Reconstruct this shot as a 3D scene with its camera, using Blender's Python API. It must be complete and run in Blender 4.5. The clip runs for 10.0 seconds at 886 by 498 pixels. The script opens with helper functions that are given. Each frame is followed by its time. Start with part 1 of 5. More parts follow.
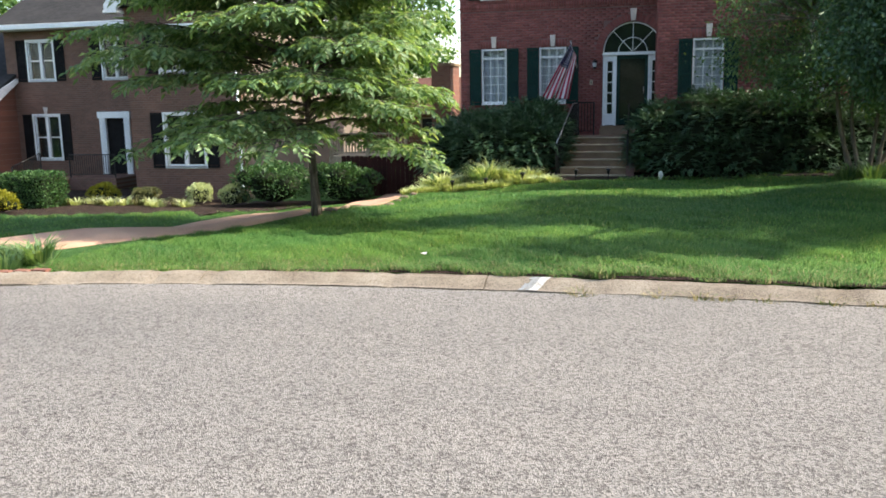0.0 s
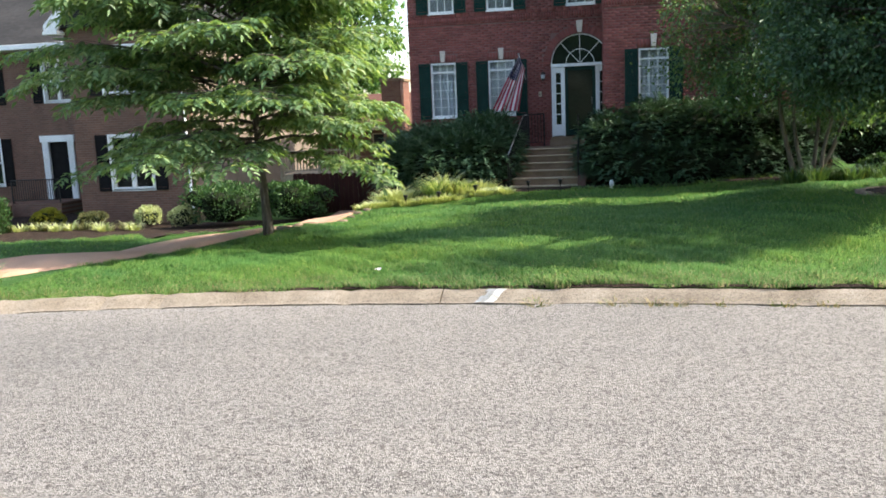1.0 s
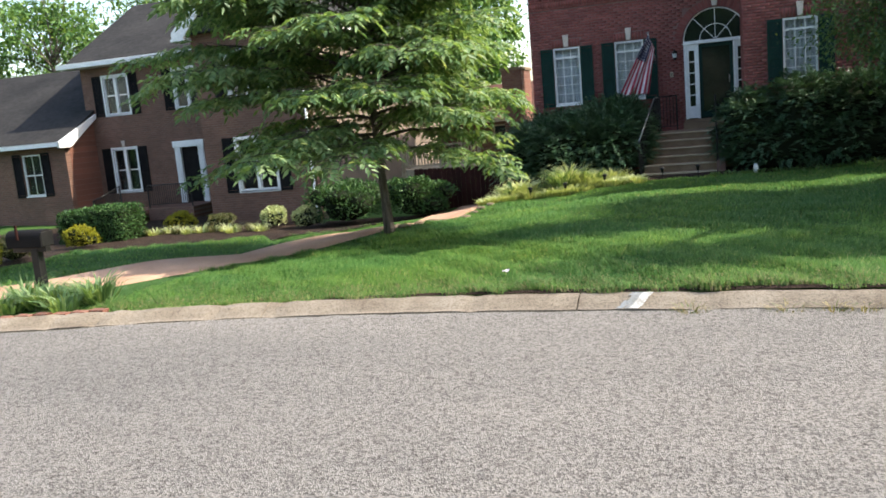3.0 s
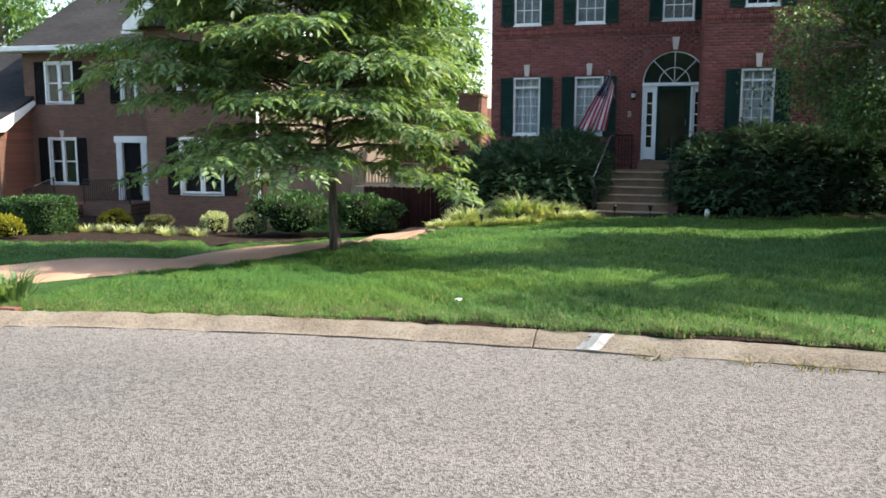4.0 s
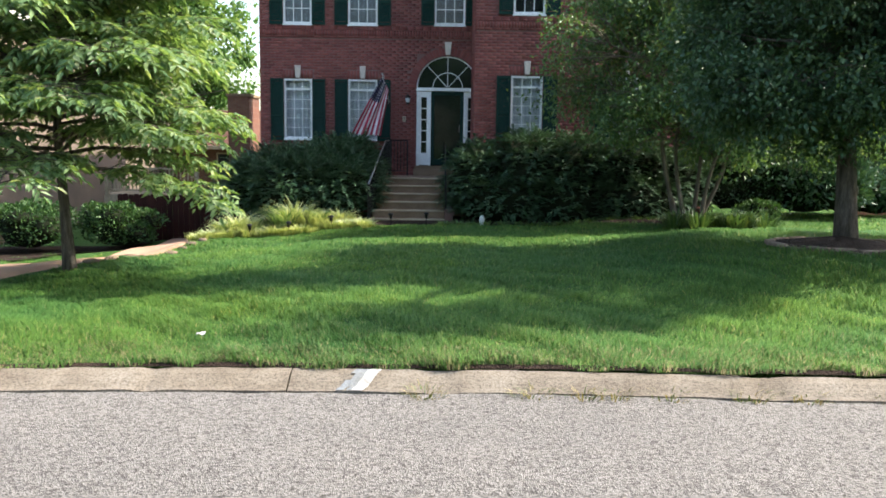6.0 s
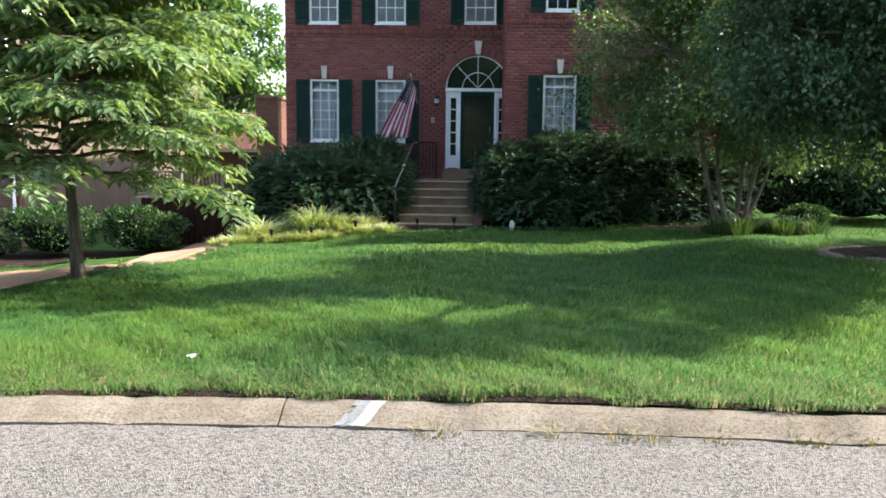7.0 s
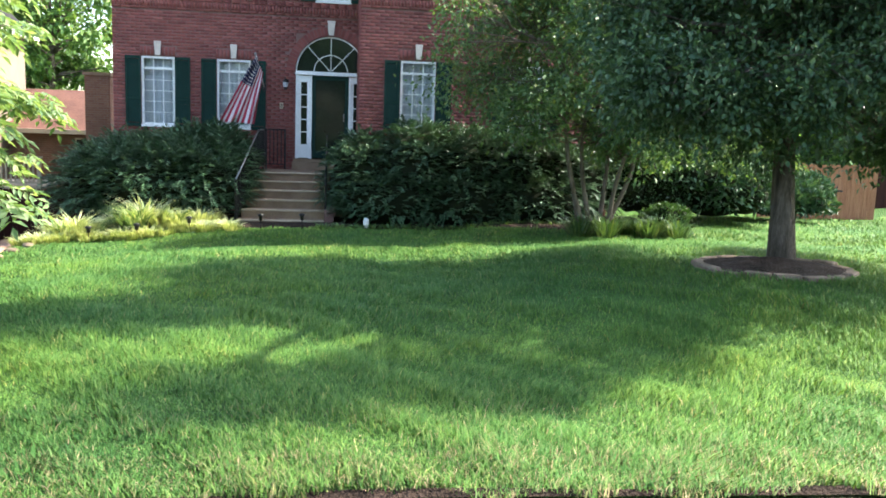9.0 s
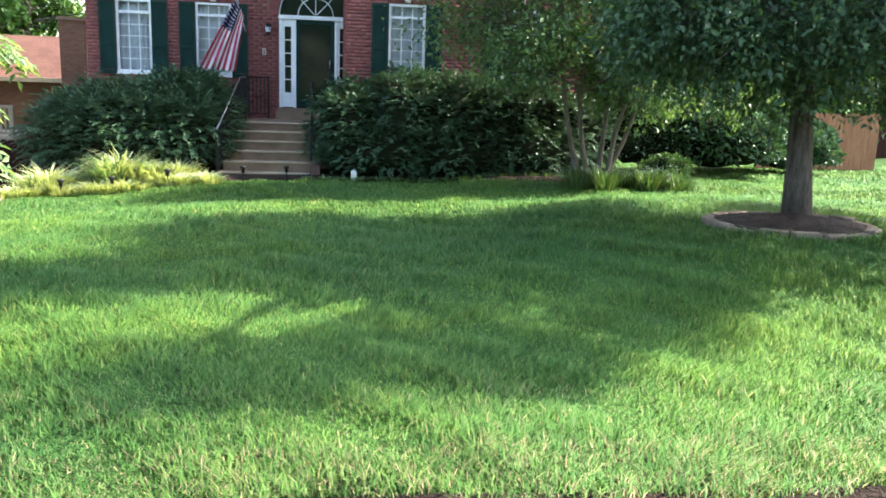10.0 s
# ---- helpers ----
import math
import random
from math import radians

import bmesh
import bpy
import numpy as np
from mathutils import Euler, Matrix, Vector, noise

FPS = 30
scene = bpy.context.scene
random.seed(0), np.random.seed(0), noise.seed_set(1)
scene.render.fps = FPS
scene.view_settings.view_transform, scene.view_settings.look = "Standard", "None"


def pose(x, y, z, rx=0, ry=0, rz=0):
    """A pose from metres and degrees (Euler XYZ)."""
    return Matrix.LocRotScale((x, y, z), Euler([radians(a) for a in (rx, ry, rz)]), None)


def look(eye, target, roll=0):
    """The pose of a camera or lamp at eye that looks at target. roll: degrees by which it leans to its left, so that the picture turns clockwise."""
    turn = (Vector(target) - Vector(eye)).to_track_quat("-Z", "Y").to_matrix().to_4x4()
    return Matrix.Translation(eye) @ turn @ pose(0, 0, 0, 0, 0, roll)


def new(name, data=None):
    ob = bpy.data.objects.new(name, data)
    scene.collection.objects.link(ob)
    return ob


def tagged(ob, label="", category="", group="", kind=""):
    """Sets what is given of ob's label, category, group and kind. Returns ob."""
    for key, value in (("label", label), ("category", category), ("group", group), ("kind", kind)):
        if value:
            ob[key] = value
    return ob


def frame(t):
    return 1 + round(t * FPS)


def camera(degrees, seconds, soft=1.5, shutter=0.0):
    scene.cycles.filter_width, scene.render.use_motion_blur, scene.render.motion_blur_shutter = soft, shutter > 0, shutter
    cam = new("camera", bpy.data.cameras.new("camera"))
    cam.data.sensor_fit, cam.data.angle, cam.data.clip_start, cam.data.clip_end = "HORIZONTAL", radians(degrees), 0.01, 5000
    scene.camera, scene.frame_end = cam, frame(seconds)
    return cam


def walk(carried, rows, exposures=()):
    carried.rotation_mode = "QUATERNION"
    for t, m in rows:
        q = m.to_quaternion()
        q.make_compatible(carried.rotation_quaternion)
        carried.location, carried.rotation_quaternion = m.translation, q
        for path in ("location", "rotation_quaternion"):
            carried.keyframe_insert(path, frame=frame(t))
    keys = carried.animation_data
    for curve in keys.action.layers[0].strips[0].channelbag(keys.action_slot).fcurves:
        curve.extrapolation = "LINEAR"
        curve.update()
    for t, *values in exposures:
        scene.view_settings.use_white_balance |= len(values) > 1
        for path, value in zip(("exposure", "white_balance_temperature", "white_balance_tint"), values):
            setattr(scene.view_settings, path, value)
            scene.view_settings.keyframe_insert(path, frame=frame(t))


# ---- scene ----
cam = camera(56.4, 10.0, soft=1.75)
PATH = [
    (0, (0.128, -25.692, 0.8), (-0.319, -23.775, 0.449), -1.0),
    (0.5, (0.122, -25.573, 0.774), (-0.24, -23.629, 0.471), -1.4),
    (1, (0.129, -25.609, 0.779), (-0.214, -23.665, 0.46), -2.4),
    (1.5, (0.078, -25.505, 0.756), (-0.174, -23.55, 0.415), -2.8),
    (2, (0.026, -25.401, 0.732), (-0.473, -23.497, 0.379), -4.7),
    (2.2, (-0.023, -25.196, 0.722), (-0.668, -23.336, 0.368), -5.3),
    (3.3, (-0.241, -24.781, 0.722), (-0.854, -22.898, 0.441), -4.6),
    (3.5, (-0.342, -24.758, 0.721), (-0.888, -22.853, 0.457), -2.6),
    (4, (-0.37, -24.353, 0.665), (-0.866, -22.434, 0.394), 0.1),
    (4.5, (-0.398, -24.054, 0.651), (-0.634, -22.091, 0.354), -0.0),
    (5, (-0.301, -23.779, 0.589), (-0.338, -21.8, 0.303), 0.0),
    (5.5, (-0.297, -23.589, 0.672), (-0.249, -21.608, 0.405), 0.8),
    (7, (-0.15, -22.613, 0.671), (-0.215, -20.63, 0.418), 0.6),
    (7.5, (-0.04, -22.306, 0.689), (-0.071, -20.323, 0.429), 0.7),
    (8, (-0.042, -22.095, 0.772), (-0.055, -20.11, 0.53), 1.1),
    (8.5, (-0.038, -21.709, 0.789), (0.048, -19.725, 0.554), 1.0),
    (9, (0.07, -21.171, 0.751), (0.339, -19.209, 0.474), 2.0),
    (9.5, (0.154, -20.838, 0.736), (0.483, -18.896, 0.388), 2.5),
    (10, (0.125, -20.53, 0.723), (0.42, -18.591, 0.328), 2.0),
]
walk(cam, [(t, look(eye, target, roll)) for t, eye, target, roll in PATH], exposures=((0.0, 1.76, 6950, 8), (0.5, 1.86, 6950, 8), (2.2, 1.88, 6950, 8), (3.4, 1.55, 6950, 8), (4.0, 1.68, 6950, 8), (5.5, 1.85, 6900, 8), (7.5, 2.07, 6900, 8), (8.6, 2.48, 6850, 8), (10.0, 2.72, 6800, 8)))

# ---- light ----
SUN_EL, SUN_AZ = radians(43), (0.98, 0.2)
world = bpy.data.worlds.new("sky")
scene.world = world
world.use_nodes = True
wt = world.node_tree
sky = wt.nodes.new("ShaderNodeTexSky")
sky.sky_type, sky.sun_disc = "NISHITA", False
sky.sun_elevation, sky.sun_rotation = SUN_EL, math.atan2(SUN_AZ[0], SUN_AZ[1])
sky.air_density, sky.dust_density = 1.0, 2.0
wt.links.new(sky.outputs[0], wt.nodes["Background"].inputs[0])
wt.nodes["Background"].inputs[1].default_value = 0.15
sun = new("sun", bpy.data.lights.new("sun", "SUN"))
sun.data.energy, sun.data.angle, sun.data.color = 3.5, radians(0.6), (1.0, 0.95, 0.87)
sun.matrix_world = look((SUN_AZ[0] * math.cos(SUN_EL) * 50, SUN_AZ[1] * math.cos(SUN_EL) * 50, math.sin(SUN_EL) * 50), (0, 0, 0))
scene.view_settings.exposure = 2.0


# ---- materials ----
def material(name, rough=0.8, metal=0.0):
    m = bpy.data.materials.new(name)
    m.use_nodes = True
    b = m.node_tree.nodes["Principled BSDF"]
    b.inputs["Roughness"].default_value, b.inputs["Metallic"].default_value = rough, metal
    return m, m.node_tree, b


def ramp(nt, src, stops):
    r = nt.nodes.new("ShaderNodeValToRGB")
    while len(r.color_ramp.elements) < len(stops):
        r.color_ramp.elements.new(0.5)
    for e, (p, c) in zip(r.color_ramp.elements, stops):
        e.position, e.color = p, (*c, 1)
    nt.links.new(src, r.inputs[0])
    return r.outputs[0]


def mix(nt, a, b, fac, how="MIX"):
    n = nt.nodes.new("ShaderNodeMix")
    n.data_type, n.blend_type = "RGBA", how
    for sock, v in ((n.inputs[0], fac), (n.inputs[6], a), (n.inputs[7], b)):
        if isinstance(v, bpy.types.NodeSocket):
            nt.links.new(v, sock)
        elif isinstance(v, (int, float)):
            sock.default_value = v
        else:
            sock.default_value = (*v, 1)
    return n.outputs[2]


def tex(nt, kind, scale, detail=4.0, coord="Object", stretch=(1, 1, 1), out=0):
    tc, mp = nt.nodes.new("ShaderNodeTexCoord"), nt.nodes.new("ShaderNodeMapping")
    mp.inputs["Scale"].default_value = stretch
    t = nt.nodes.new(kind)
    t.inputs["Scale"].default_value = scale
    if "Detail" in t.inputs:
        t.inputs["Detail"].default_value = detail
    if kind == "ShaderNodeTexNoise":
        t.inputs["Roughness"].default_value = 0.62
    nt.links.new(tc.outputs[coord], mp.inputs[0])
    nt.links.new(mp.outputs[0], t.inputs["Vector"])
    return t.outputs[out]


def bump(nt, b, height, strength, dist):
    n = nt.nodes.new("ShaderNodeBump")
    n.inputs["Strength"].default_value, n.inputs["Distance"].default_value = strength, dist
    nt.links.new(height, n.inputs["Height"])
    nt.links.new(n.outputs[0], b.inputs["Normal"])


def mottled(name, dark, light, scale=3.0, fine=60.0, rough=0.8, metal=0.0, relief=0.3, dist=0.01, stretch=(1, 1, 1)):
    """A surface that varies at two scales, with fine relief."""
    m, nt, b = material(name, rough, metal)
    big, small = tex(nt, "ShaderNodeTexNoise", scale, 5, stretch=stretch), tex(nt, "ShaderNodeTexNoise", fine, 3, stretch=stretch)
    col = ramp(nt, big, [(0.32, dark), (0.68, light)])
    shade = ramp(nt, small, [(0.3, (0.72, 0.72, 0.72)), (0.7, (1.15, 1.15, 1.15))])
    nt.links.new(mix(nt, col, shade, 1.0, "MULTIPLY"), b.inputs["Base Color"])
    bump(nt, b, small, relief, dist)
    b.inputs["Specular IOR Level"].default_value = 0.5 if rough < 0.6 else 0.12
    return m


def island(nt):
    return nt.nodes.new("ShaderNodeNewGeometry").outputs["Random Per Island"]


def object_random(nt):
    return nt.nodes.new("ShaderNodeObjectInfo").outputs["Random"]


def leafy(name, stops, glow=0.35, rough=0.5, patch=None):
    """Leaf or blade: colour by piece, light passing through it."""
    m, nt, b = material(name, rough)
    col = ramp(nt, island(nt), stops)
    if patch:
        col = mix(nt, col, ramp(nt, tex(nt, "ShaderNodeTexNoise", patch[0], 4), patch[1]), 1.0, "MULTIPLY")
    nt.links.new(col, b.inputs["Base Color"])
    b.inputs["Specular IOR Level"].default_value = 0.25
    tr = nt.nodes.new("ShaderNodeBsdfTranslucent")
    nt.links.new(mix(nt, col, (1.25, 1.2, 0.5), 1.0, "MULTIPLY"), tr.inputs[0])
    ms = nt.nodes.new("ShaderNodeMixShader")
    ms.inputs[0].default_value = glow
    nt.links.new(b.outputs[0], ms.inputs[1])
    nt.links.new(tr.outputs[0], ms.inputs[2])
    nt.links.new(ms.outputs[0], nt.nodes["Material Output"].inputs[0])
    return m


def brickwork(name, a, c, mortar, rot=False):
    """Brick courses for walls that stay far off, 0.21 by 0.075 m."""
    m, nt, b = material(name, 0.9)
    tc, mp = nt.nodes.new("ShaderNodeTexCoord"), nt.nodes.new("ShaderNodeMapping")
    mp.inputs["Rotation"].default_value = (radians(90), 0, radians(90) if rot else 0)
    t = nt.nodes.new("ShaderNodeTexBrick")
    t.inputs["Scale"].default_value, t.inputs["Brick Width"].default_value, t.inputs["Row Height"].default_value = 1.0, 0.21, 0.075
    t.inputs["Mortar Size"].default_value = 0.006
    for k, v in (("Color1", a), ("Color2", c), ("Mortar", mortar)):
        t.inputs[k].default_value = (*v, 1)
    nt.links.new(tc.outputs["Object"], mp.inputs[0])
    nt.links.new(mp.outputs[0], t.inputs["Vector"])
    stain = ramp(nt, tex(nt, "ShaderNodeTexNoise", 0.9, 6), [(0.3, (0.75, 0.75, 0.75)), (0.7, (1.15, 1.1, 1.1))])
    nt.links.new(mix(nt, t.outputs[0], stain, 1.0, "MULTIPLY"), b.inputs["Base Color"])
    bump(nt, b, tex(nt, "ShaderNodeTexNoise", 70, 3), 0.3, 0.01)
    return m


M = {}
M["mortar"] = mottled("mortar", (0.15, 0.085, 0.075), (0.22, 0.135, 0.12), 1.2, 90)


def make_brick():
    m, nt, b = material("red_brick", 0.88)
    col = ramp(nt, island(nt), [(0.0, (0.16, 0.044, 0.041)), (0.35, (0.19, 0.054, 0.048)), (0.75, (0.225, 0.066, 0.057)), (1.0, (0.25, 0.085, 0.074))])
    stain = ramp(nt, tex(nt, "ShaderNodeTexNoise", 0.8, 6), [(0.3, (0.75, 0.72, 0.72)), (0.7, (1.15, 1.12, 1.1))])
    nt.links.new(mix(nt, col, stain, 1.0, "MULTIPLY"), b.inputs["Base Color"])
    bump(nt, b, tex(nt, "ShaderNodeTexNoise", 110, 3), 0.4, 0.006)
    return m


M["brick"] = make_brick()
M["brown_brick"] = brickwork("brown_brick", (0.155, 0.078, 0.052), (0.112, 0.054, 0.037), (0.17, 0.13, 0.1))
# more orange than brown_brick; on sun-facing ends the sunlight is in this colour
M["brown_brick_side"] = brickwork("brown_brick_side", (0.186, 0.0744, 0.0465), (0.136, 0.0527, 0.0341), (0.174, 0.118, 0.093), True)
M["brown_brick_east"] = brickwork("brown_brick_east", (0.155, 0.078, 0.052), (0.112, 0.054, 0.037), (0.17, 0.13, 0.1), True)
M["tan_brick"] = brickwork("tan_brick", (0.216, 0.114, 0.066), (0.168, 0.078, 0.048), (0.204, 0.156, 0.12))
M["keystone"] = mottled("cast_stone", (0.5, 0.43, 0.38), (0.66, 0.58, 0.52), 6, 80)
M["white"] = mottled("white_paint", (0.7, 0.7, 0.7), (0.82, 0.82, 0.81), 2, 40, 0.45, relief=0.08)
M["cream"] = mottled("cream_paint", (0.385, 0.329, 0.238), (0.49, 0.434, 0.329), 3, 40, 0.6)
M["green"] = mottled("dark_green_paint", (0.006, 0.024, 0.019), (0.01, 0.036, 0.028), 3, 50, 0.62, relief=0.12)
M["black"] = mottled("black_paint", (0.006, 0.0055, 0.006), (0.013, 0.0115, 0.0115), 3, 50, 0.75, relief=0.12)
M["iron"] = mottled("black_iron", (0.01, 0.01, 0.011), (0.03, 0.028, 0.028), 6, 120, 0.45, 0.6, relief=0.15)
M["chrome"] = mottled("worn_metal", (0.2, 0.2, 0.2), (0.34, 0.33, 0.32), 6, 120, 0.35, 0.9, relief=0.1)
M["shingle"] = mottled("grey_shingle", (0.0216, 0.0209, 0.0216), (0.0396, 0.0378, 0.0378), 1.5, 14, 0.95, relief=0.6, dist=0.02, stretch=(0.36, 0.36, 0.72))
M["red_shingle"] = mottled("red_shingle", (0.0896, 0.045, 0.036), (0.132, 0.066, 0.051), 1.2, 14, 0.95, relief=0.6, dist=0.02)
M["bark"] = mottled("grooved_bark", (0.05, 0.042, 0.034), (0.17, 0.145, 0.12), 5, 22, 0.95, relief=1.0, dist=0.04, stretch=(4, 4, 0.6))
M["pale_bark"] = mottled("pale_bark", (0.07, 0.056, 0.044), (0.19, 0.155, 0.12), 3, 20, 0.8, relief=0.5, stretch=(3, 3, 0.5))
M["mulch"] = mottled("bark_mulch", (0.018, 0.012, 0.009), (0.06, 0.04, 0.03), 5, 45, 0.95, relief=1.0, dist=0.05)
M["soil"] = mottled("lawn_soil", (0.035, 0.088, 0.02), (0.065, 0.13, 0.03), 0.6, 40, 0.95, relief=1.0, dist=0.04)
M["drive"] = mottled("orange_aggregate", (0.369, 0.212, 0.139), (0.479, 0.305, 0.212), 0.8, 70, 0.9, relief=0.4)
M["tan_concrete"] = mottled("brown_aggregate", (0.185, 0.125, 0.083), (0.29, 0.205, 0.138), 2, 110, 0.9, relief=0.6)
M["nosing"] = mottled("pale_step_edge", (0.365, 0.299, 0.211), (0.508, 0.42, 0.309), 3, 90, 0.85)
M["stone"] = mottled("edging_stone", (0.12, 0.09, 0.065), (0.24, 0.18, 0.13), 5, 60, 0.9, relief=0.6)
M["red_wood"] = mottled("dark_stained_boards", (0.021, 0.0072, 0.006), (0.039, 0.0132, 0.0102), 2, 30, 0.85, stretch=(1.8, 1.8, 0.18))
M["cedar"] = mottled("cedar_boards", (0.224, 0.0952, 0.0504), (0.347, 0.168, 0.0952), 2, 30, 0.8, stretch=(5.6, 5.6, 0.448))
M["timber"] = mottled("weathered_timber", (0.252, 0.202, 0.134), (0.378, 0.311, 0.218), 2, 30, 0.85, stretch=(0.84, 0.84, 0.84))
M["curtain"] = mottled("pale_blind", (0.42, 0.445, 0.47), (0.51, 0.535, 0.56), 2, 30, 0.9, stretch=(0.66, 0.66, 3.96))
# the same blind for the upper floor, with shade put into its colour
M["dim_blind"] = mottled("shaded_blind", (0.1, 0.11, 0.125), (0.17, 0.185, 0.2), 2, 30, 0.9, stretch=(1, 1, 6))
# indoor darkness put into the colour of boards behind the windows
M["dark_room"] = mottled("unlit_room_dark", (0.012, 0.016, 0.016), (0.03, 0.034, 0.034), 2, 20)
M["red_cloth"] = mottled("red_cloth", (0.36, 0.03, 0.06), (0.5, 0.06, 0.1), 6, 200, 0.85)
M["white_cloth"] = mottled("white_cloth", (0.62, 0.55, 0.58), (0.78, 0.72, 0.74), 6, 200, 0.85)
M["blue_cloth"] = mottled("navy_cloth", (0.012, 0.014, 0.05), (0.025, 0.028, 0.09), 6, 200, 0.85)
M["paint_mark"] = mottled("pale_blue_spray_paint", (0.18, 0.18, 0.17), (0.25, 0.28, 0.31), 5, 60, 0.8)
M["white_mark"] = mottled("white_spray_paint", (0.28, 0.27, 0.25), (0.54, 0.54, 0.54), 9, 60, 0.85)
M["crack"] = mottled("dirt_joint", (0.015, 0.013, 0.011), (0.07, 0.055, 0.04), 4, 60, 1.0)


def make_glass():
    m, nt, b = material("window_glass", 0.05)
    b.inputs["Base Color"].default_value = (0.9, 0.93, 0.93, 1)
    b.inputs["Transmission Weight"].default_value = 1.0
    b.inputs["IOR"].default_value = 1.3
    return m


M["glass"] = make_glass()
M["dark_glass"] = mottled("dark_reflective_glass", (0.006, 0.01, 0.008), (0.014, 0.02, 0.016), 2, 20, 0.07, relief=0.02)
M["dark_glass"].node_tree.nodes["Principled BSDF"].inputs["Specular IOR Level"].default_value = 0.25


def make_road():
    m, nt, b = material("chip_seal", 0.9)
    cell = tex(nt, "ShaderNodeTexVoronoi", 84, out=1)
    sep = nt.nodes.new("ShaderNodeSeparateColor")
    nt.links.new(cell, sep.inputs[0])
    chips = ramp(nt, sep.outputs[0], [(0.0, (0.0167, 0.0158, 0.0149)), (0.14, (0.0418, 0.0391, 0.0372)), (0.3, (0.093, 0.0856, 0.08)), (0.6, (0.113, 0.104, 0.0977)), (0.9, (0.149, 0.137, 0.127)), (1.0, (0.251, 0.233, 0.219))])
    broad = ramp(nt, tex(nt, "ShaderNodeTexNoise", 0.35, 5, stretch=(0.35, 1.3, 1)), [(0.3, (0.69, 0.7, 0.71)), (0.7, (0.96, 0.96, 0.95))])
    pits = ramp(nt, tex(nt, "ShaderNodeTexNoise", 26, 3), [(0.34, (0.58, 0.57, 0.56)), (0.47, (1.03, 1.03, 1.03))])
    nt.links.new(mix(nt, mix(nt, chips, broad, 1.0, "MULTIPLY"), pits, 1.0, "MULTIPLY"), b.inputs["Base Color"])
    bump(nt, b, tex(nt, "ShaderNodeTexVoronoi", 84), 0.9, 0.008)
    b.inputs["Specular IOR Level"].default_value = 0.2
    return m


def make_kerb():
    m, nt, b = material("old_kerb_concrete", 0.92)
    base = ramp(nt, tex(nt, "ShaderNodeTexNoise", 2.2, 7), [(0.3, (0.135, 0.108, 0.0799)), (0.5, (0.207, 0.175, 0.139)), (0.72, (0.264, 0.232, 0.192))])
    grit = ramp(nt, tex(nt, "ShaderNodeTexNoise", 55, 4), [(0.35, (0.55, 0.52, 0.48)), (0.55, (1.05, 1.04, 1.03))])
    tint = ramp(nt, object_random(nt), [(0, (0.8, 0.8, 0.8)), (1, (0.97, 0.95, 0.92))])
    nt.links.new(mix(nt, mix(nt, base, grit, 1.0, "MULTIPLY"), tint, 1.0, "MULTIPLY"), b.inputs["Base Color"])
    bump(nt, b, tex(nt, "ShaderNodeTexNoise", 45, 6), 0.7, 0.012)
    return m


M["road"], M["kerb"] = make_road(), make_kerb()
M["grass"] = leafy("grass_blade", [(0.0, (0.047, 0.135, 0.036)), (0.5, (0.079, 0.186, 0.05)), (0.85, (0.115, 0.23, 0.066)), (0.96, (0.175, 0.275, 0.095)), (1.0, (0.27, 0.265, 0.13))], 0.35, 0.5,
                   (0.55, [(0.3, (0.78, 0.9, 0.95)), (0.7, (1.35, 1.15, 0.75))]))
M["grass"].node_tree.nodes["Principled BSDF"].inputs["Specular IOR Level"].default_value = 0.14
M["dry_grass"] = leafy("dry_grass_blade", [(0.0, (0.07, 0.12, 0.04)), (0.4, (0.14, 0.16, 0.06)), (0.7, (0.24, 0.2, 0.1)), (1.0, (0.36, 0.29, 0.17))], 0.25, 0.6)
M["ash_leaf"] = leafy("light_leaf", [(0.0, (0.085, 0.158, 0.075)), (0.5, (0.15, 0.245, 0.11)), (0.85, (0.22, 0.315, 0.15)), (1.0, (0.33, 0.385, 0.23))], 0.45, 0.38)
M["oak_leaf"] = leafy("dark_leaf", [(0.0, (0.027, 0.064, 0.032)), (0.6, (0.048, 0.098, 0.046)), (1.0, (0.08, 0.135, 0.056))], 0.22, 0.38)
M["myrtle_leaf"] = leafy("mid_leaf", [(0.0, (0.052, 0.112, 0.045)), (0.6, (0.1, 0.178, 0.07)), (0.95, (0.165, 0.245, 0.095)), (1.0, (0.231, 0.26, 0.0867))], 0.3, 0.4)
M["yew_leaf"] = leafy("yew_needle", [(0.0, (0.024, 0.06, 0.029)), (0.7, (0.052, 0.112, 0.054)), (1.0, (0.13, 0.21, 0.125))], 0.12, 0.34)
M["yellow_leaf"] = leafy("yellow_leaf", [(0.0, (0.25, 0.32, 0.13)), (0.5, (0.42, 0.47, 0.25)), (1.0, (0.62, 0.64, 0.43))], 0.35, 0.5)
M["gold_leaf"] = leafy("golden_leaf", [(0.0, (0.144, 0.156, 0.012)), (1.0, (0.288, 0.276, 0.024))], 0.3)
M["olive_leaf"] = leafy("olive_leaf", [(0.0, (0.054, 0.0675, 0.027)), (0.6, (0.108, 0.117, 0.045)), (1.0, (0.18, 0.153, 0.081))], 0.25)
M["box_leaf"] = leafy("hedge_leaf", [(0.0, (0.0216, 0.06, 0.018)), (0.6, (0.042, 0.102, 0.0288)), (1.0, (0.084, 0.156, 0.048))], 0.2)
M["far_leaf"] = leafy("woods_leaf", [(0.0, (0.0541, 0.12, 0.0416)), (0.6, (0.108, 0.209, 0.0624)), (1.0, (0.216, 0.319, 0.104))], 0.35)
# near-black fill: the shade deep among leaves, put into the colour
M["shade_core"] = mottled("leaf_shade", (0.008, 0.012, 0.006), (0.02, 0.026, 0.013), 4, 40, 1.0)


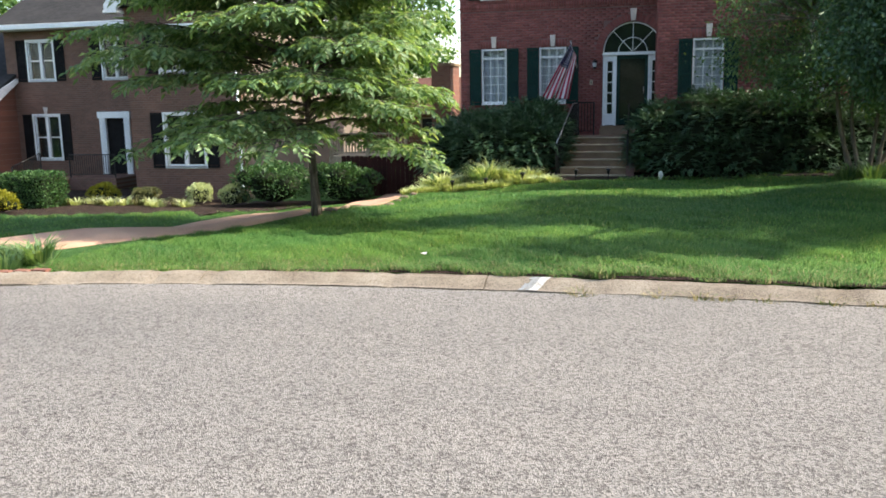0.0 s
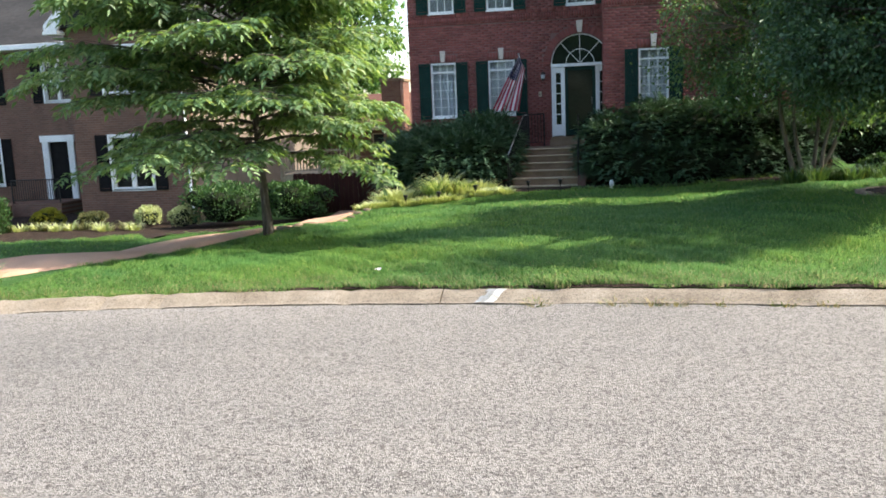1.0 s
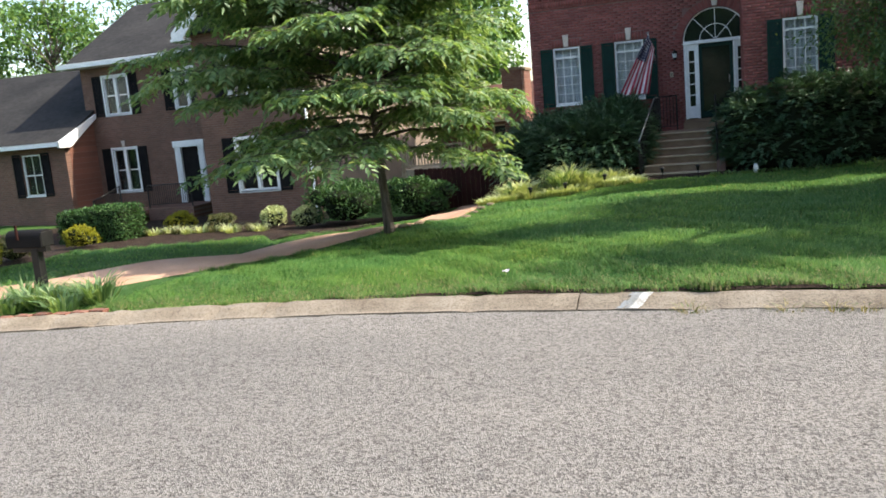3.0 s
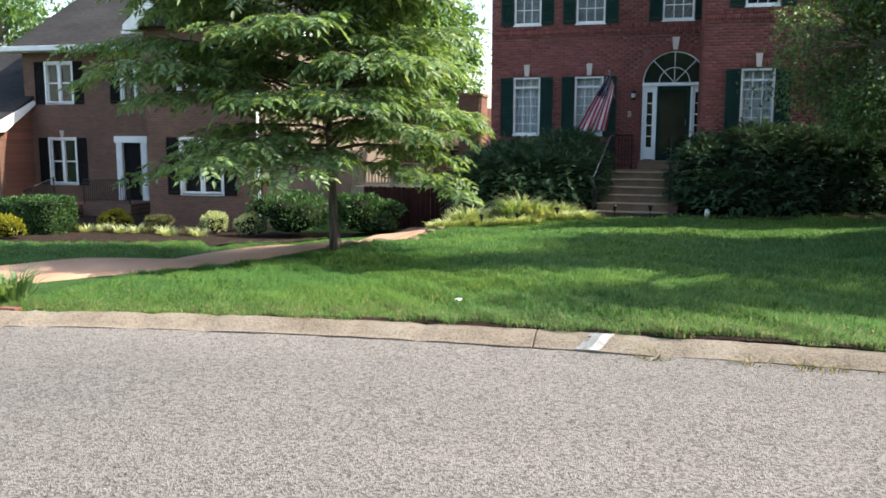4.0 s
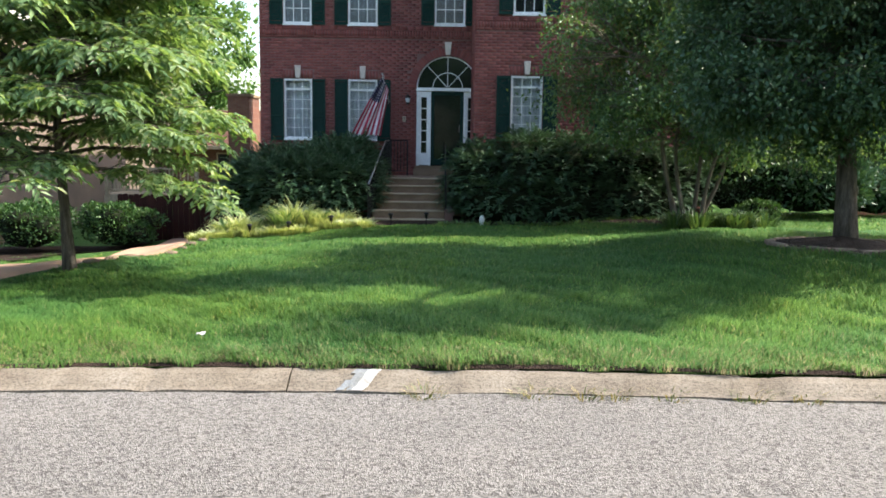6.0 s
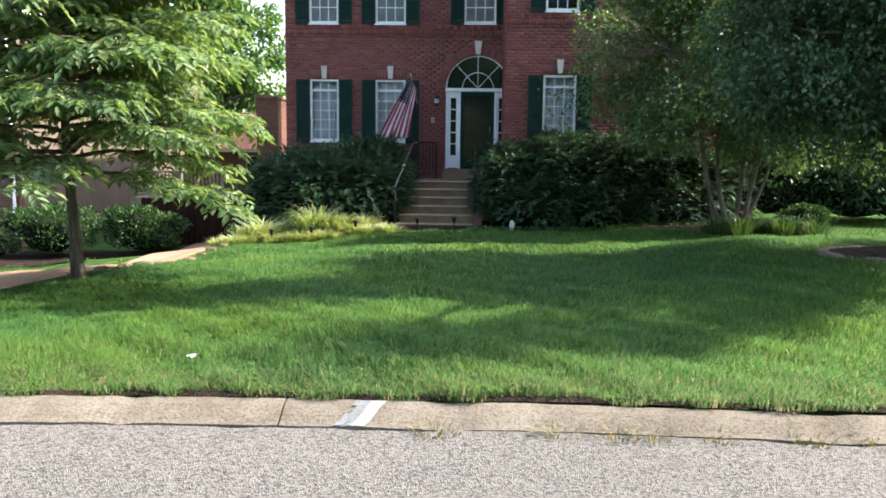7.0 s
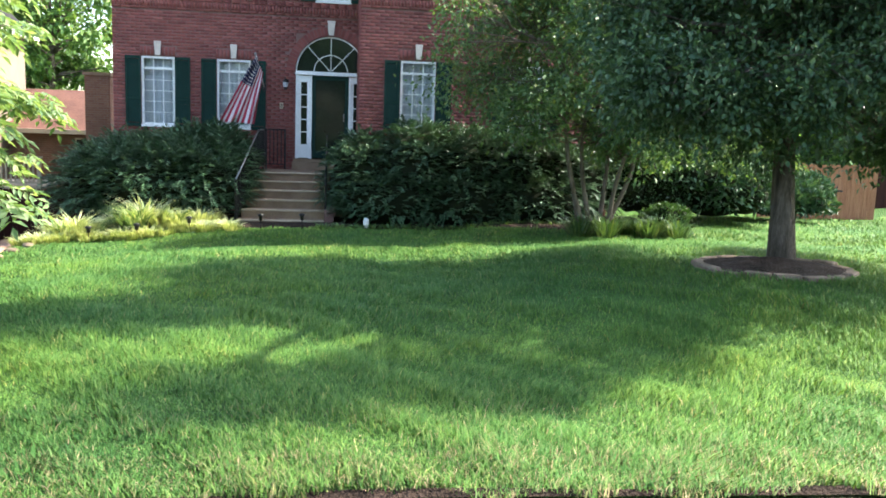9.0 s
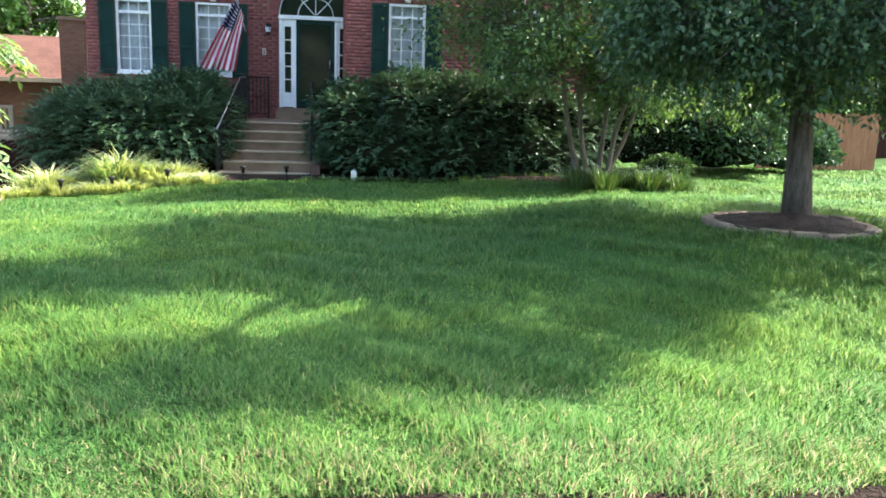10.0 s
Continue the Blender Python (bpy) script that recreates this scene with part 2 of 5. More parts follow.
# ---- building helpers ----
def box(bm, x0, x1, y0, y1, z0, z1):
    vs = [bm.verts.new((x, y, z)) for z in (z0, z1) for y in (y0, y1) for x in (x0, x1)]
    for f in ((0, 2, 3, 1), (4, 5, 7, 6), (0, 1, 5, 4), (2, 6, 7, 3), (0, 4, 6, 2), (1, 3, 7, 5)):
        bm.faces.new([vs[i] for i in f])
    return vs


def tube(bm, pts, radii, seg=8, caps=True):
    pts = [Vector(p) for p in pts]
    rings = []
    for i, p in enumerate(pts):
        d = (pts[min(i + 1, len(pts) - 1)] - pts[max(i - 1, 0)]).normalized()
        a = d.orthogonal().normalized() if i == 0 else (a - d * a.dot(d)).normalized()
        b = d.cross(a)
        r = radii[i] if isinstance(radii, (list, tuple)) else radii
        rings.append([bm.verts.new(p + (a * math.cos(2 * math.pi * k / seg) + b * math.sin(2 * math.pi * k / seg)) * r) for k in range(seg)])
    for r0, r1 in zip(rings, rings[1:]):
        for k in range(seg):
            bm.faces.new((r0[k], r0[(k + 1) % seg], r1[(k + 1) % seg], r1[k]))
    if caps:
        bm.faces.new(rings[0][::-1])
        bm.faces.new(rings[-1])


def prism(bm, poly, axis, a, b):
    """A flat outline of (u, v) pushed along an axis from a to b: along y it lies in x and z, along x in y and z, along z in x and y."""
    put = {"y": lambda u, v, w: (u, w, v), "x": lambda u, v, w: (w, u, v), "z": lambda u, v, w: (u, v, w)}[axis]
    lo, hi = [bm.verts.new(put(u, v, a)) for u, v in poly], [bm.verts.new(put(u, v, b)) for u, v in poly]
    n = len(poly)
    bm.faces.new(lo)
    bm.faces.new(hi[::-1])
    for i in range(n):
        bm.faces.new((lo[i], hi[i], hi[(i + 1) % n], lo[(i + 1) % n]))


BASE = {}


def thing(name, base, label, category, group="", kind=""):
    ob = new(name)
    ob.location = base
    ob.empty_display_size = 0.1
    BASE[ob] = Vector(base)
    return tagged(ob, label, category, group, kind)


def finish(name, me, mat, parent, label="", smooth=False, bevel=0.0):
    for m in (mat if isinstance(mat, (list, tuple)) else [mat]):
        me.materials.append(m)
    ob = new(name, me)
    if smooth:
        me.polygons.foreach_set("use_smooth", [True] * len(me.polygons))
    if bevel:
        b = ob.modifiers.new("bevel", "BEVEL")
        b.width, b.segments, b.limit_method = bevel, 2, "ANGLE"
    if parent is not None:
        ob.parent = parent
        BASE[ob] = BASE[parent]
        me.transform(Matrix.Translation(-BASE[parent]))
    else:
        BASE[ob] = Vector((0, 0, 0))
    if label:
        ob["label"] = label
    return ob


def part(name, bm, mat, parent, label="", smooth=False, bevel=0.0):
    """Links a bmesh, in world metres, as one mesh under a thing or a part."""
    bmesh.ops.recalc_face_normals(bm, faces=bm.faces)
    me = bpy.data.meshes.new(name)
    bm.to_mesh(me)
    bm.free()
    return finish(name, me, mat, parent, label, smooth, bevel)


def weld(bm):
    """Joins cells that touch into one body and takes out the faces between them."""
    bmesh.ops.remove_doubles(bm, verts=bm.verts, dist=0.0005)
    seen = {}
    for f in bm.faces:
        seen.setdefault(frozenset(f.verts), []).append(f)
    bmesh.ops.delete(bm, geom=[f for fs in seen.values() if len(fs) > 1 for f in fs], context="FACES")


def bx(name, dims, mat, parent, label="", bevel=0.004):
    bm = bmesh.new()
    box(bm, *dims)
    return part(name, bm, mat, parent, label, bevel=bevel)


def arrays(name, verts, faces, mat, parent=None, label="", smooth=False, index=None):
    """One mesh from number arrays; all faces have the same corner count."""
    me = bpy.data.meshes.new(name)
    n, k = len(faces), faces.shape[1]
    me.vertices.add(len(verts))
    me.vertices.foreach_set("co", np.ascontiguousarray(verts, dtype=np.float32).ravel())
    me.loops.add(n * k)
    me.loops.foreach_set("vertex_index", np.ascontiguousarray(faces, dtype=np.int32).ravel())
    me.polygons.add(n)
    me.polygons.foreach_set("loop_start", np.arange(0, n * k, k, dtype=np.int32))
    if index is not None:
        me.polygons.foreach_set("material_index", np.ascontiguousarray(index, dtype=np.int32))
    me.update(calc_edges=True)
    return finish(name, me, mat, parent, label, smooth)


def unit(v):
    return v / np.maximum(np.linalg.norm(v, axis=-1, keepdims=True), 1e-6)


def leaf_arrays(p, d, n, length, width):
    """Folded leaves from stem points p along d, with face normals near n."""
    s = unit(np.cross(d, n))
    up = np.cross(s, d)
    L, W = length[:, None], width[:, None]
    mid = p + d * L * 0.45
    v = np.stack([p, mid + s * W * 0.5 + up * W * 0.22, p + d * L - up * L * 0.12, mid - s * W * 0.5 + up * W * 0.22], 1)
    i = np.arange(len(p))[:, None] * 4
    return v.reshape(-1, 3), np.concatenate([i + np.array([0, 1, 2]), i + np.array([0, 2, 3])])


def pinnate(rng, p, d, size, pairs=3):
    """Compound leaves: leaflets in pairs along a drooping stalk, and one at its tip."""
    P, D, N, LL = [], [], [], []
    side = unit(np.cross(d, np.array([0, 0, 1.0]) + rng.normal(0, 0.25, d.shape)))
    up = np.cross(side, d)
    for k in range(pairs + 1):
        at = p + d * (size * (0.25 + 0.75 * k / pairs))[:, None] - np.array([0, 0, 1.0]) * (size * 0.25 * (k / pairs) ** 2)[:, None]
        for sg in ((-1, 1) if k < pairs else (0,)):
            P.append(at)
            D.append(unit(side * sg * 0.9 + d * (0.55 if sg else 1) + rng.normal(0, 0.12, d.shape) - np.array([0, 0, 0.25])))
            N.append(up + rng.normal(0, 0.25, d.shape))
            LL.append(size * 0.52)
    P, D, N, LL = np.concatenate(P), np.concatenate(D), np.concatenate(N), np.concatenate(LL)
    return leaf_arrays(P, D, N, LL, LL * 0.36)


GROUND = np.array([
    (-30, -17.3, -1.2), (-20, -17.3, -1.15), (-12, -17.3, -1.08), (-6, -17.3, -1.0), (-2, -17.3, -.95), (2, -17.3, -.94),
    (6, -17.3, -.9), (12, -17.3, -.85), (25, -17.3, -.8), (5, -12.5, -.6), (-5.5, -11.6, -1.24), (-1, -11, -.98),
    (12, -10, -.6), (25, -8, -.6), (-1.85, -4, -1.23), (.8, -4.7, -1.18), (5, -5.5, -1.0), (10, -4, -1.05), (14, 0, -1.5),
    (-5, -6, -1.42), (-8.5, -14, -1.25), (-9, -11, -1.6), (-7, -6, -1.85), (-9, -3, -2.2), (-6.5, -2, -1.95), (-13, -13, -1.5),
    (-14, -5, -2.15), (-12, -1.5, -2.25), (-20, -2, -2.3), (-24, -8, -2.1), (-3, -1, -1.35), (3, 1, -1.3), (-8, 6, -2.3)])


def bend_y(x):
    """How far the street edge swings towards the road: straight before the house, curving in past x = -1.5."""
    u = np.clip(-1.5 - np.asarray(x, float), 0, 7.5)
    return -0.022 * u * u - 0.045 * np.clip(np.asarray(x, float) - 0.3, 0, 12) - 0.33 * np.clip(-9.0 - np.asarray(x, float), 0, 40)


def ground_z(x, y):
    w = 1 / ((GROUND[:, 0] - x) ** 2 + (GROUND[:, 1] - y) ** 2 + 1.5) ** 2
    return float((w * GROUND[:, 2]).sum() / w.sum())



# ---- ground, road, kerb ----
def ground_grid():
    xs = np.unique(np.concatenate([np.linspace(-260, -34, 14), np.arange(-34, -12, 1.0), np.arange(-12, 16, 0.35), np.arange(16, 34, 1.0), np.linspace(34, 260, 14)]))
    ys = np.unique(np.concatenate([np.linspace(-260, -36, 12), np.arange(-36, -18, 2.0), [-17.9, -17.52], np.arange(-17.4, 4, 0.35), np.arange(4, 30, 2.0), np.linspace(30, 260, 14)]))
    X, Y0 = np.meshgrid(xs, ys)
    Y = Y0 + bend_y(X) * np.clip(1 - (Y0 + 17.4) / 6, 0, 1) * np.clip((Y0 + 36) / 12, 0, 1)
    Z = np.array([ground_z(x, y) for x, y in zip(X.ravel(), Y.ravel())]).reshape(X.shape)
    far = np.clip((np.abs(X) - 30) / 60, 0, 1) + np.clip((Y - 20) / 60, 0, 1)
    Z = Z * (1 - np.clip(far, 0, 1)) - 1.6 * np.clip(far, 0, 1)
    Z = np.where((Y0 < -17.5) & (Y0 > -32), -1.35, Z)
    Z = np.where(Y0 <= -32, -1.0, Z)
    nx = len(xs)
    i = (np.arange(len(ys) - 1)[:, None] * nx + np.arange(nx - 1)[None]).ravel()[:, None]
    return np.stack([X.ravel(), Y.ravel(), Z.ravel()], 1), i + np.array([0, 1, nx + 1, nx])


gv, gf = ground_grid()
tagged(arrays("ground", gv, gf, M["soil"], smooth=True), "green lawn ground rolling down towards the houses", "ground", kind="structure")


def road_sheet():
    xs = np.concatenate([np.linspace(-250, -20, 8), np.arange(-19, -8, 1.0), np.arange(-8, 8, 0.08), np.arange(8, 20, 1.0), np.linspace(20, 250, 8)])
    ys = np.array([-31.5, -29, -27, -25, -23, -21.5, -20, -19, -18.3, -17.79])
    X, Y = np.meshgrid(xs, ys)
    Z = -1.06 + 0.1 * np.sin(np.clip((-17.79 - Y) / 13.7, 0, 1) * np.pi) + 0.004 * np.sin(X * 1.3 + Y)
    Y[-1] += 0.018 * np.clip(np.sin(xs * 2.1) + np.sin(xs * 5.3 + 1) + 0.6 * np.sin(xs * 17), -1.6, 0.8) + 0.016
    Y += bend_y(X) * np.clip((Y + 26) / 8, 0, 1)
    nx = len(xs)
    i = (np.arange(len(ys) - 1)[:, None] * nx + np.arange(nx - 1)[None]).ravel()[:, None]
    return np.stack([X.ravel(), Y.ravel(), Z.ravel()], 1), i + np.array([0, 1, nx + 1, nx])


rv, rf = road_sheet()
tagged(arrays("road", rv, rf, M["road"], smooth=True), "light grey chip-seal street with dark specks", "road", kind="structure")
bm = bmesh.new()
box(bm, -200, 200, -31.7, -17.7, -1.35, -1.17)
tagged(part("road_base", bm, M["crack"], None), "dark gravel bed under the street", "road base", kind="structure")

# rolled kerb, cast in lengths with joints between
KERB_PROFILE = [(-17.77, -1.3), (-17.77, -1.05), (-17.73, -1.037), (-17.67, -1.008), (-17.6, -0.978), (-17.54, -0.964), (-17.5, -0.964), (-17.48, -0.985), (-17.48, -1.3)]
kerb = thing("kerb", (-1.3, -17.6, -1.3), "weathered pale concrete rolled kerb along the street", "kerb", kind="structure")


def kerb_length(x0, x1, seed):
    rng = random.Random(seed)
    bm = bmesh.new()
    n = max(2, int((x1 - x0) / 0.12))
    rows = []
    for k in range(n + 1):
        x = x0 + (x1 - x0) * k / n
        chip = 0.012 if rng.random() < 0.1 else 0.0
        rows.append([bm.verts.new((x, y + float(bend_y(x)) + rng.uniform(-0.006, 0.006), z + rng.uniform(-0.003, 0.003) - (chip if 0 < j < 8 else 0))) for j, (y, z) in enumerate(KERB_PROFILE)])
    for a, b in zip(rows, rows[1:]):
        for j in range(len(KERB_PROFILE) - 1):
            bm.faces.new((a[j], a[j + 1], b[j + 1], b[j]))
    bm.faces.new(rows[0])
    bm.faces.new(rows[-1][::-1])
    return part("kerb_stone", bm, M["kerb"], kerb, smooth=False)


KERB_JOINTS = (-7.6, -4.36, -1.31, 4.8, 10.9, 17.0, 30.0)
for k, (a, b) in enumerate(zip(KERB_JOINTS, KERB_JOINTS[1:])):
    kerb_length(a + 0.006, b - 0.006, k)
for k0, k1, mat, lab in ((0, 6, "paint_mark", "faint pale blue spray paint smear"), (6, 11, "white_mark", "white slanting spray paint stroke")):
    bm = bmesh.new()
    for k in range(k0, k1):
        for j in range(1, 5):
            if (k * 7 + j * 5) % 11 in (0, 4) and (k < 4 or k > 9):
                continue
            (y0, z0), (y1, z1) = KERB_PROFILE[j], KERB_PROFILE[j + 1]
            xa = -1.0 + 0.017 * k
            sh = (0.03 * j, 0.03 * (j + 1))
            bm.faces.new([bm.verts.new(p) for p in ((xa + sh[0], y0, z0 + 0.01), (xa + 0.018 + sh[0], y0, z0 + 0.01), (xa + 0.018 + sh[1], y1, z1 + 0.01), (xa + sh[1], y1, z1 + 0.01))])
    part("paint_stroke", bm, M[mat], kerb, lab)["kind"] = "stuff"


def strip(name, left, right, mat, lift, n=60, m=10, parent=None):
    """A sheet laid on the ground between two edge lines."""
    def along(line, t):
        line = np.array(line, float)
        s = np.concatenate([[0], np.cumsum(np.linalg.norm(np.diff(line, axis=0), axis=1))])
        return np.stack([np.interp(t * s[-1], s, line[:, 0]), np.interp(t * s[-1], s, line[:, 1])], 1)
    t = np.linspace(0, 1, n)
    a, b = along(left, t), along(right, t)
    for _ in range(2):
        for e in (a, b):
            e[1:-1] = (e[:-2] + 2 * e[1:-1] + e[2:]) / 4
    u = np.linspace(0, 1, m)[None, :, None]
    p = a[:, None] * (1 - u) + b[:, None] * u
    z = np.array([ground_z(x, y) for x, y in p.reshape(-1, 2)]) + lift
    z = z.reshape(n, m)
    z[:, 0] -= lift * 1.5
    z[:, -1] -= lift * 1.5
    v = np.concatenate([p.reshape(-1, 2), z.reshape(-1, 1)], 1)
    i = (np.arange(n - 1)[:, None] * m + np.arange(m - 1)[None]).ravel()[:, None]
    return arrays(name, v, i + np.array([0, 1, m + 1, m]), mat, parent, smooth=True)


DRIVE_L = [(-11.6, -20.3), (-10.3, -15.2), (-9.5, -13.6), (-9.2, -12), (-8.9, -10.2), (-7.9, -8.8), (-7.3, -7), (-7.3, -4), (-7.3, -1.8)]
DRIVE_R = [(-7.75, -18.5), (-8.3, -16.2), (-7.7, -14.8), (-6.9, -13.7), (-6.2, -12.5), (-5.75, -11), (-5.6, -9.5), (-5.6, -8), (-5.4, -6.5), (-5.7, -4.5), (-5.9, -1.8)]
# soil strip whose dark colour also paints the shadow under overhanging turf
tagged(strip("soil_edge", [(x, -17.5 + float(bend_y(x))) for x in np.arange(-6.6, 8.1, 0.4)], [(x, -17.4 + float(bend_y(x)) + 0.03 * math.sin(x * 3.1)) for x in np.arange(-6.6, 8.1, 0.4)], M["mulch"], 0.012, 90, 3), "soil between kerb and lawn, darkened as shade under the turf", "soil edge", kind="structure")
tagged(strip("driveway", DRIVE_L, DRIVE_R, M["drive"], 0.035, 70, 12), "narrow orange aggregate driveway curving down between lawns", "driveway", kind="structure")
BED_FRONT = [(-16.5, -14), (-14.2, -12.9), (-13.2, -11.5), (-14.6, -8.5), (-15.2, -6.4), (-14.0, -5.6), (-12, -6.2), (-10.3, -7.8), (-9.1, -9.6)]
tagged(strip("mulch_bed", BED_FRONT, [(-30, -14), (-30, -10), (-28, -6), (-26, -2), (-24, 1.0), (-19, 2.6), (-15.5, -1.32), (-12, -1.32), (-7.5, -1.9)], M["mulch"], 0.04, 80, 26), "dark bark mulch planting bed along the neighbouring house", "planting bed", kind="structure")
tagged(strip("planting_bed", [(-5.4, -5.6), (-3.5, -5.2), (-1.8, -4.6), (0, -4.75), (2.5, -4.9), (5, -6.2), (7, -5.6)], [(-5.3, -0.3), (-3.5, -0.3), (-1.8, -0.3), (0, -2.0), (2.5, -2.0), (5, -2.0), (7, -2.0)], M["mulch"], 0.03, 50, 12), "shaded mulch bed along the house front", "planting bed", kind="structure")


# ---- the red brick house ----
house = thing("brick_house", (0, 2, -1.4), "two-storey red brick house with dark green shutters and arched entry", "house")
YS = -2.08


def wall_cells(bm, x0, x1, z0, z1, y0, y1, openings):
    us, zs = sorted({x0, x1, *[v for o in openings for v in o[:2]]}), sorted({z0, z1, *[v for o in openings for v in o[2:]]})
    for a, b in zip(us, us[1:]):
        for c, d in zip(zs, zs[1:]):
            if not any(o[0] <= (a + b) / 2 <= o[1] and o[2] <= (c + d) / 2 <= o[3] for o in openings):
                box(bm, a, b, y0, y1, c, d)
    weld(bm)


ARCH_R, ARCH_Z = 0.86, 2.16
MAIN_OPEN = [(-4.54, -3.76, 0.72, 2.36), (-2.76, -1.95, 0.72, 2.36), (-4.54, -3.76, 3.85, 5.4), (-2.76, -1.95, 3.85, 5.4), (-0.38, 0.46, 3.87, 5.4), (-0.86, 0.86, 0.0, 3.02)]
SIDE_OPEN = [(1.58, 2.38, 0.86, 2.35), (1.6, 2.4, 3.88, 5.4), (4.1, 4.9, 0.86, 2.35), (4.1, 4.9, 3.88, 5.4)]
bm = bmesh.new()
wall_cells(bm, -5.2, 0.66, -2.0, 6.2, 0.012, 0.25, MAIN_OPEN)
arc = [(ARCH_R * math.cos(math.pi * k / 24), ARCH_Z + ARCH_R * math.sin(math.pi * k / 24)) for k in range(25)]
for (xa, za), (xb, zb) in zip(arc, arc[1:]):
    prism(bm, [(xa, za), (xa, 3.02), (xb, 3.02), (xb, zb)], "y", 0.012, 0.25)
wall_front = part("wall", bm, M["mortar"], house, "red brick front wall with soldier course band")
bm = bmesh.new()
wall_cells(bm, 0.66, 6.6, -2.0, 6.2, YS + 0.012, YS + 0.25, SIDE_OPEN)
wall_bay = part("wall", bm, M["mortar"], house, "projecting red brick wing wall")
bm = bmesh.new()
box(bm, 0.66, 0.9, YS + 0.25, 0.25, -2.0, 6.2)
wall_return = part("wall", bm, M["mortar"], house)
bm = bmesh.new()
box(bm, -5.2, -4.95, 0.25, 9, -2.0, 6.2)
part("wall", bm, M["brown_brick_side"], house, "plain brick side wall")
bx("wall", (6.35, 6.6, YS + 0.25, 9, -2.0, 6.2), M["brown_brick_side"], house, "plain brick side wall", 0)
bx("wall", (-4.95, 6.35, 8.75, 9, -2.0, 6.2), M["brown_brick_side"], house, "plain brick rear wall", 0)
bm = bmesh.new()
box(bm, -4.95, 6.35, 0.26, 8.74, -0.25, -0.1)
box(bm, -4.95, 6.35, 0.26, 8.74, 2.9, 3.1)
part("floor", bm, M["dark_room"], house, "unseen floors painted dark as unlit rooms")
bm = bmesh.new()
ev = 0.45
for q in ([(-5.2 - ev, -ev, 6.15), (6.6 + ev, -ev, 6.15), (3.5, 4.5, 9.2), (-2.0, 4.5, 9.2)], [(6.6 + ev, 9 + ev, 6.15), (-5.2 - ev, 9 + ev, 6.15), (-2.0, 4.5, 9.2), (3.5, 4.5, 9.2)]):
    bm.faces.new([bm.verts.new(p) for p in q])
for q in ([(-5.2 - ev, 9 + ev, 6.15), (-5.2 - ev, -ev, 6.15), (-2.0, 4.5, 9.2)], [(6.6 + ev, -ev, 6.15), (6.6 + ev, 9 + ev, 6.15), (3.5, 4.5, 9.2)]):
    bm.faces.new([bm.verts.new(p) for p in q])
roof = part("roof", bm, M["shingle"], house, "grey shingle hip roof")
bm = bmesh.new()
wr = [bm.verts.new(p) for p in ((0.66 - ev, YS - ev, 6.15), (6.6 + ev, YS - ev, 6.15), (3.63, 1.5, 8.6), (3.63, 4.4, 8.6), (0.66 - ev, 4.4, 6.15), (6.6 + ev, 4.4, 6.15))]
for q in ((0, 1, 2), (0, 2, 3, 4), (1, 5, 3, 2), (4, 3, 5), (0, 4, 5, 1)):
    bm.faces.new([wr[k] for k in q])
part("roof", bm, M["shingle"], house, "grey shingle hip over the wing")
bm = bmesh.new()
box(bm, -5.2 - ev, 0.66, -ev, 0.0, 5.98, 6.14)
box(bm, 0.66 - 0.2, 6.6 + ev, YS - ev, YS, 5.98, 6.14)
part("eave", bm, M["white"], house, "white boxed eaves")


def bricks(parent, x0, x1, z0, z1, y, openings, keep=None, axis="x", sign=-1, name="bricks"):
    """Courses of bricks standing proud of the mortar; each is a box open at the back."""
    rng = np.random.default_rng(int(abs(x0 * 100) + abs(z0 * 10)))
    out, H, L, J = [], 0.075, 0.215, 0.010
    rows = int(round((z1 - z0) / H))
    for r in range(rows):
        za, zb = z0 + r * H, z0 + (r + 1) * H - J
        x = x0 - (L / 2 if r % 2 else 0)
        while x < x1:
            a, b = max(x, x0), min(x + L - J, x1)
            spans = [(a, b)]
            for o in openings:
                if o[2] < zb and o[3] > za:
                    nxt = []
                    for s, e in spans:
                        if e <= o[0] or s >= o[1]:
                            nxt.append((s, e))
                        else:
                            if s < o[0]:
                                nxt.append((s, o[0]))
                            if e > o[1]:
                                nxt.append((o[1], e))
                    spans = nxt
            for s, e in spans:
                if e - s > 0.025 and (keep is None or keep((s + e) / 2, (za + zb) / 2)):
                    out.append((s, e, za, zb))
            x += L
    return np.array(out), rng


def brick_mesh(name, rects, rng, y, depth, parent, axis="x", label=""):
    n = len(rects)
    a, b, c, d = rects.T
    p = rng.uniform(-0.002, 0.003, n)
    f, k = y + p, np.full(n, y + depth)
    e = 0.004
    pts = [(a, k, c), (b, k, c), (b, k, d), (a, k, d), (a + e, f, c + e), (b - e, f, c + e), (b - e, f, d - e), (a + e, f, d - e)]
    v = np.stack([np.stack(q if axis == "x" else (q[1], q[0], q[2]), 1) for q in pts], 1).reshape(-1, 3)
    i = np.arange(n)[:, None] * 8
    q = np.concatenate([i + np.array(t) for t in ((4, 5, 6, 7), (0, 1, 5, 4), (1, 2, 6, 5), (2, 3, 7, 6), (3, 0, 4, 7))])
    ob = arrays(name, v, q, M["brick"], parent, label)
    return ob


BAND = (3.48, 3.74)


def in_arch(x, z):
    return (x * x + (z - ARCH_Z) ** 2) < 1.1 ** 2 and z > ARCH_Z


def keep_main(x, z):
    return not in_arch(x, z) and not (BAND[0] < z < BAND[1])


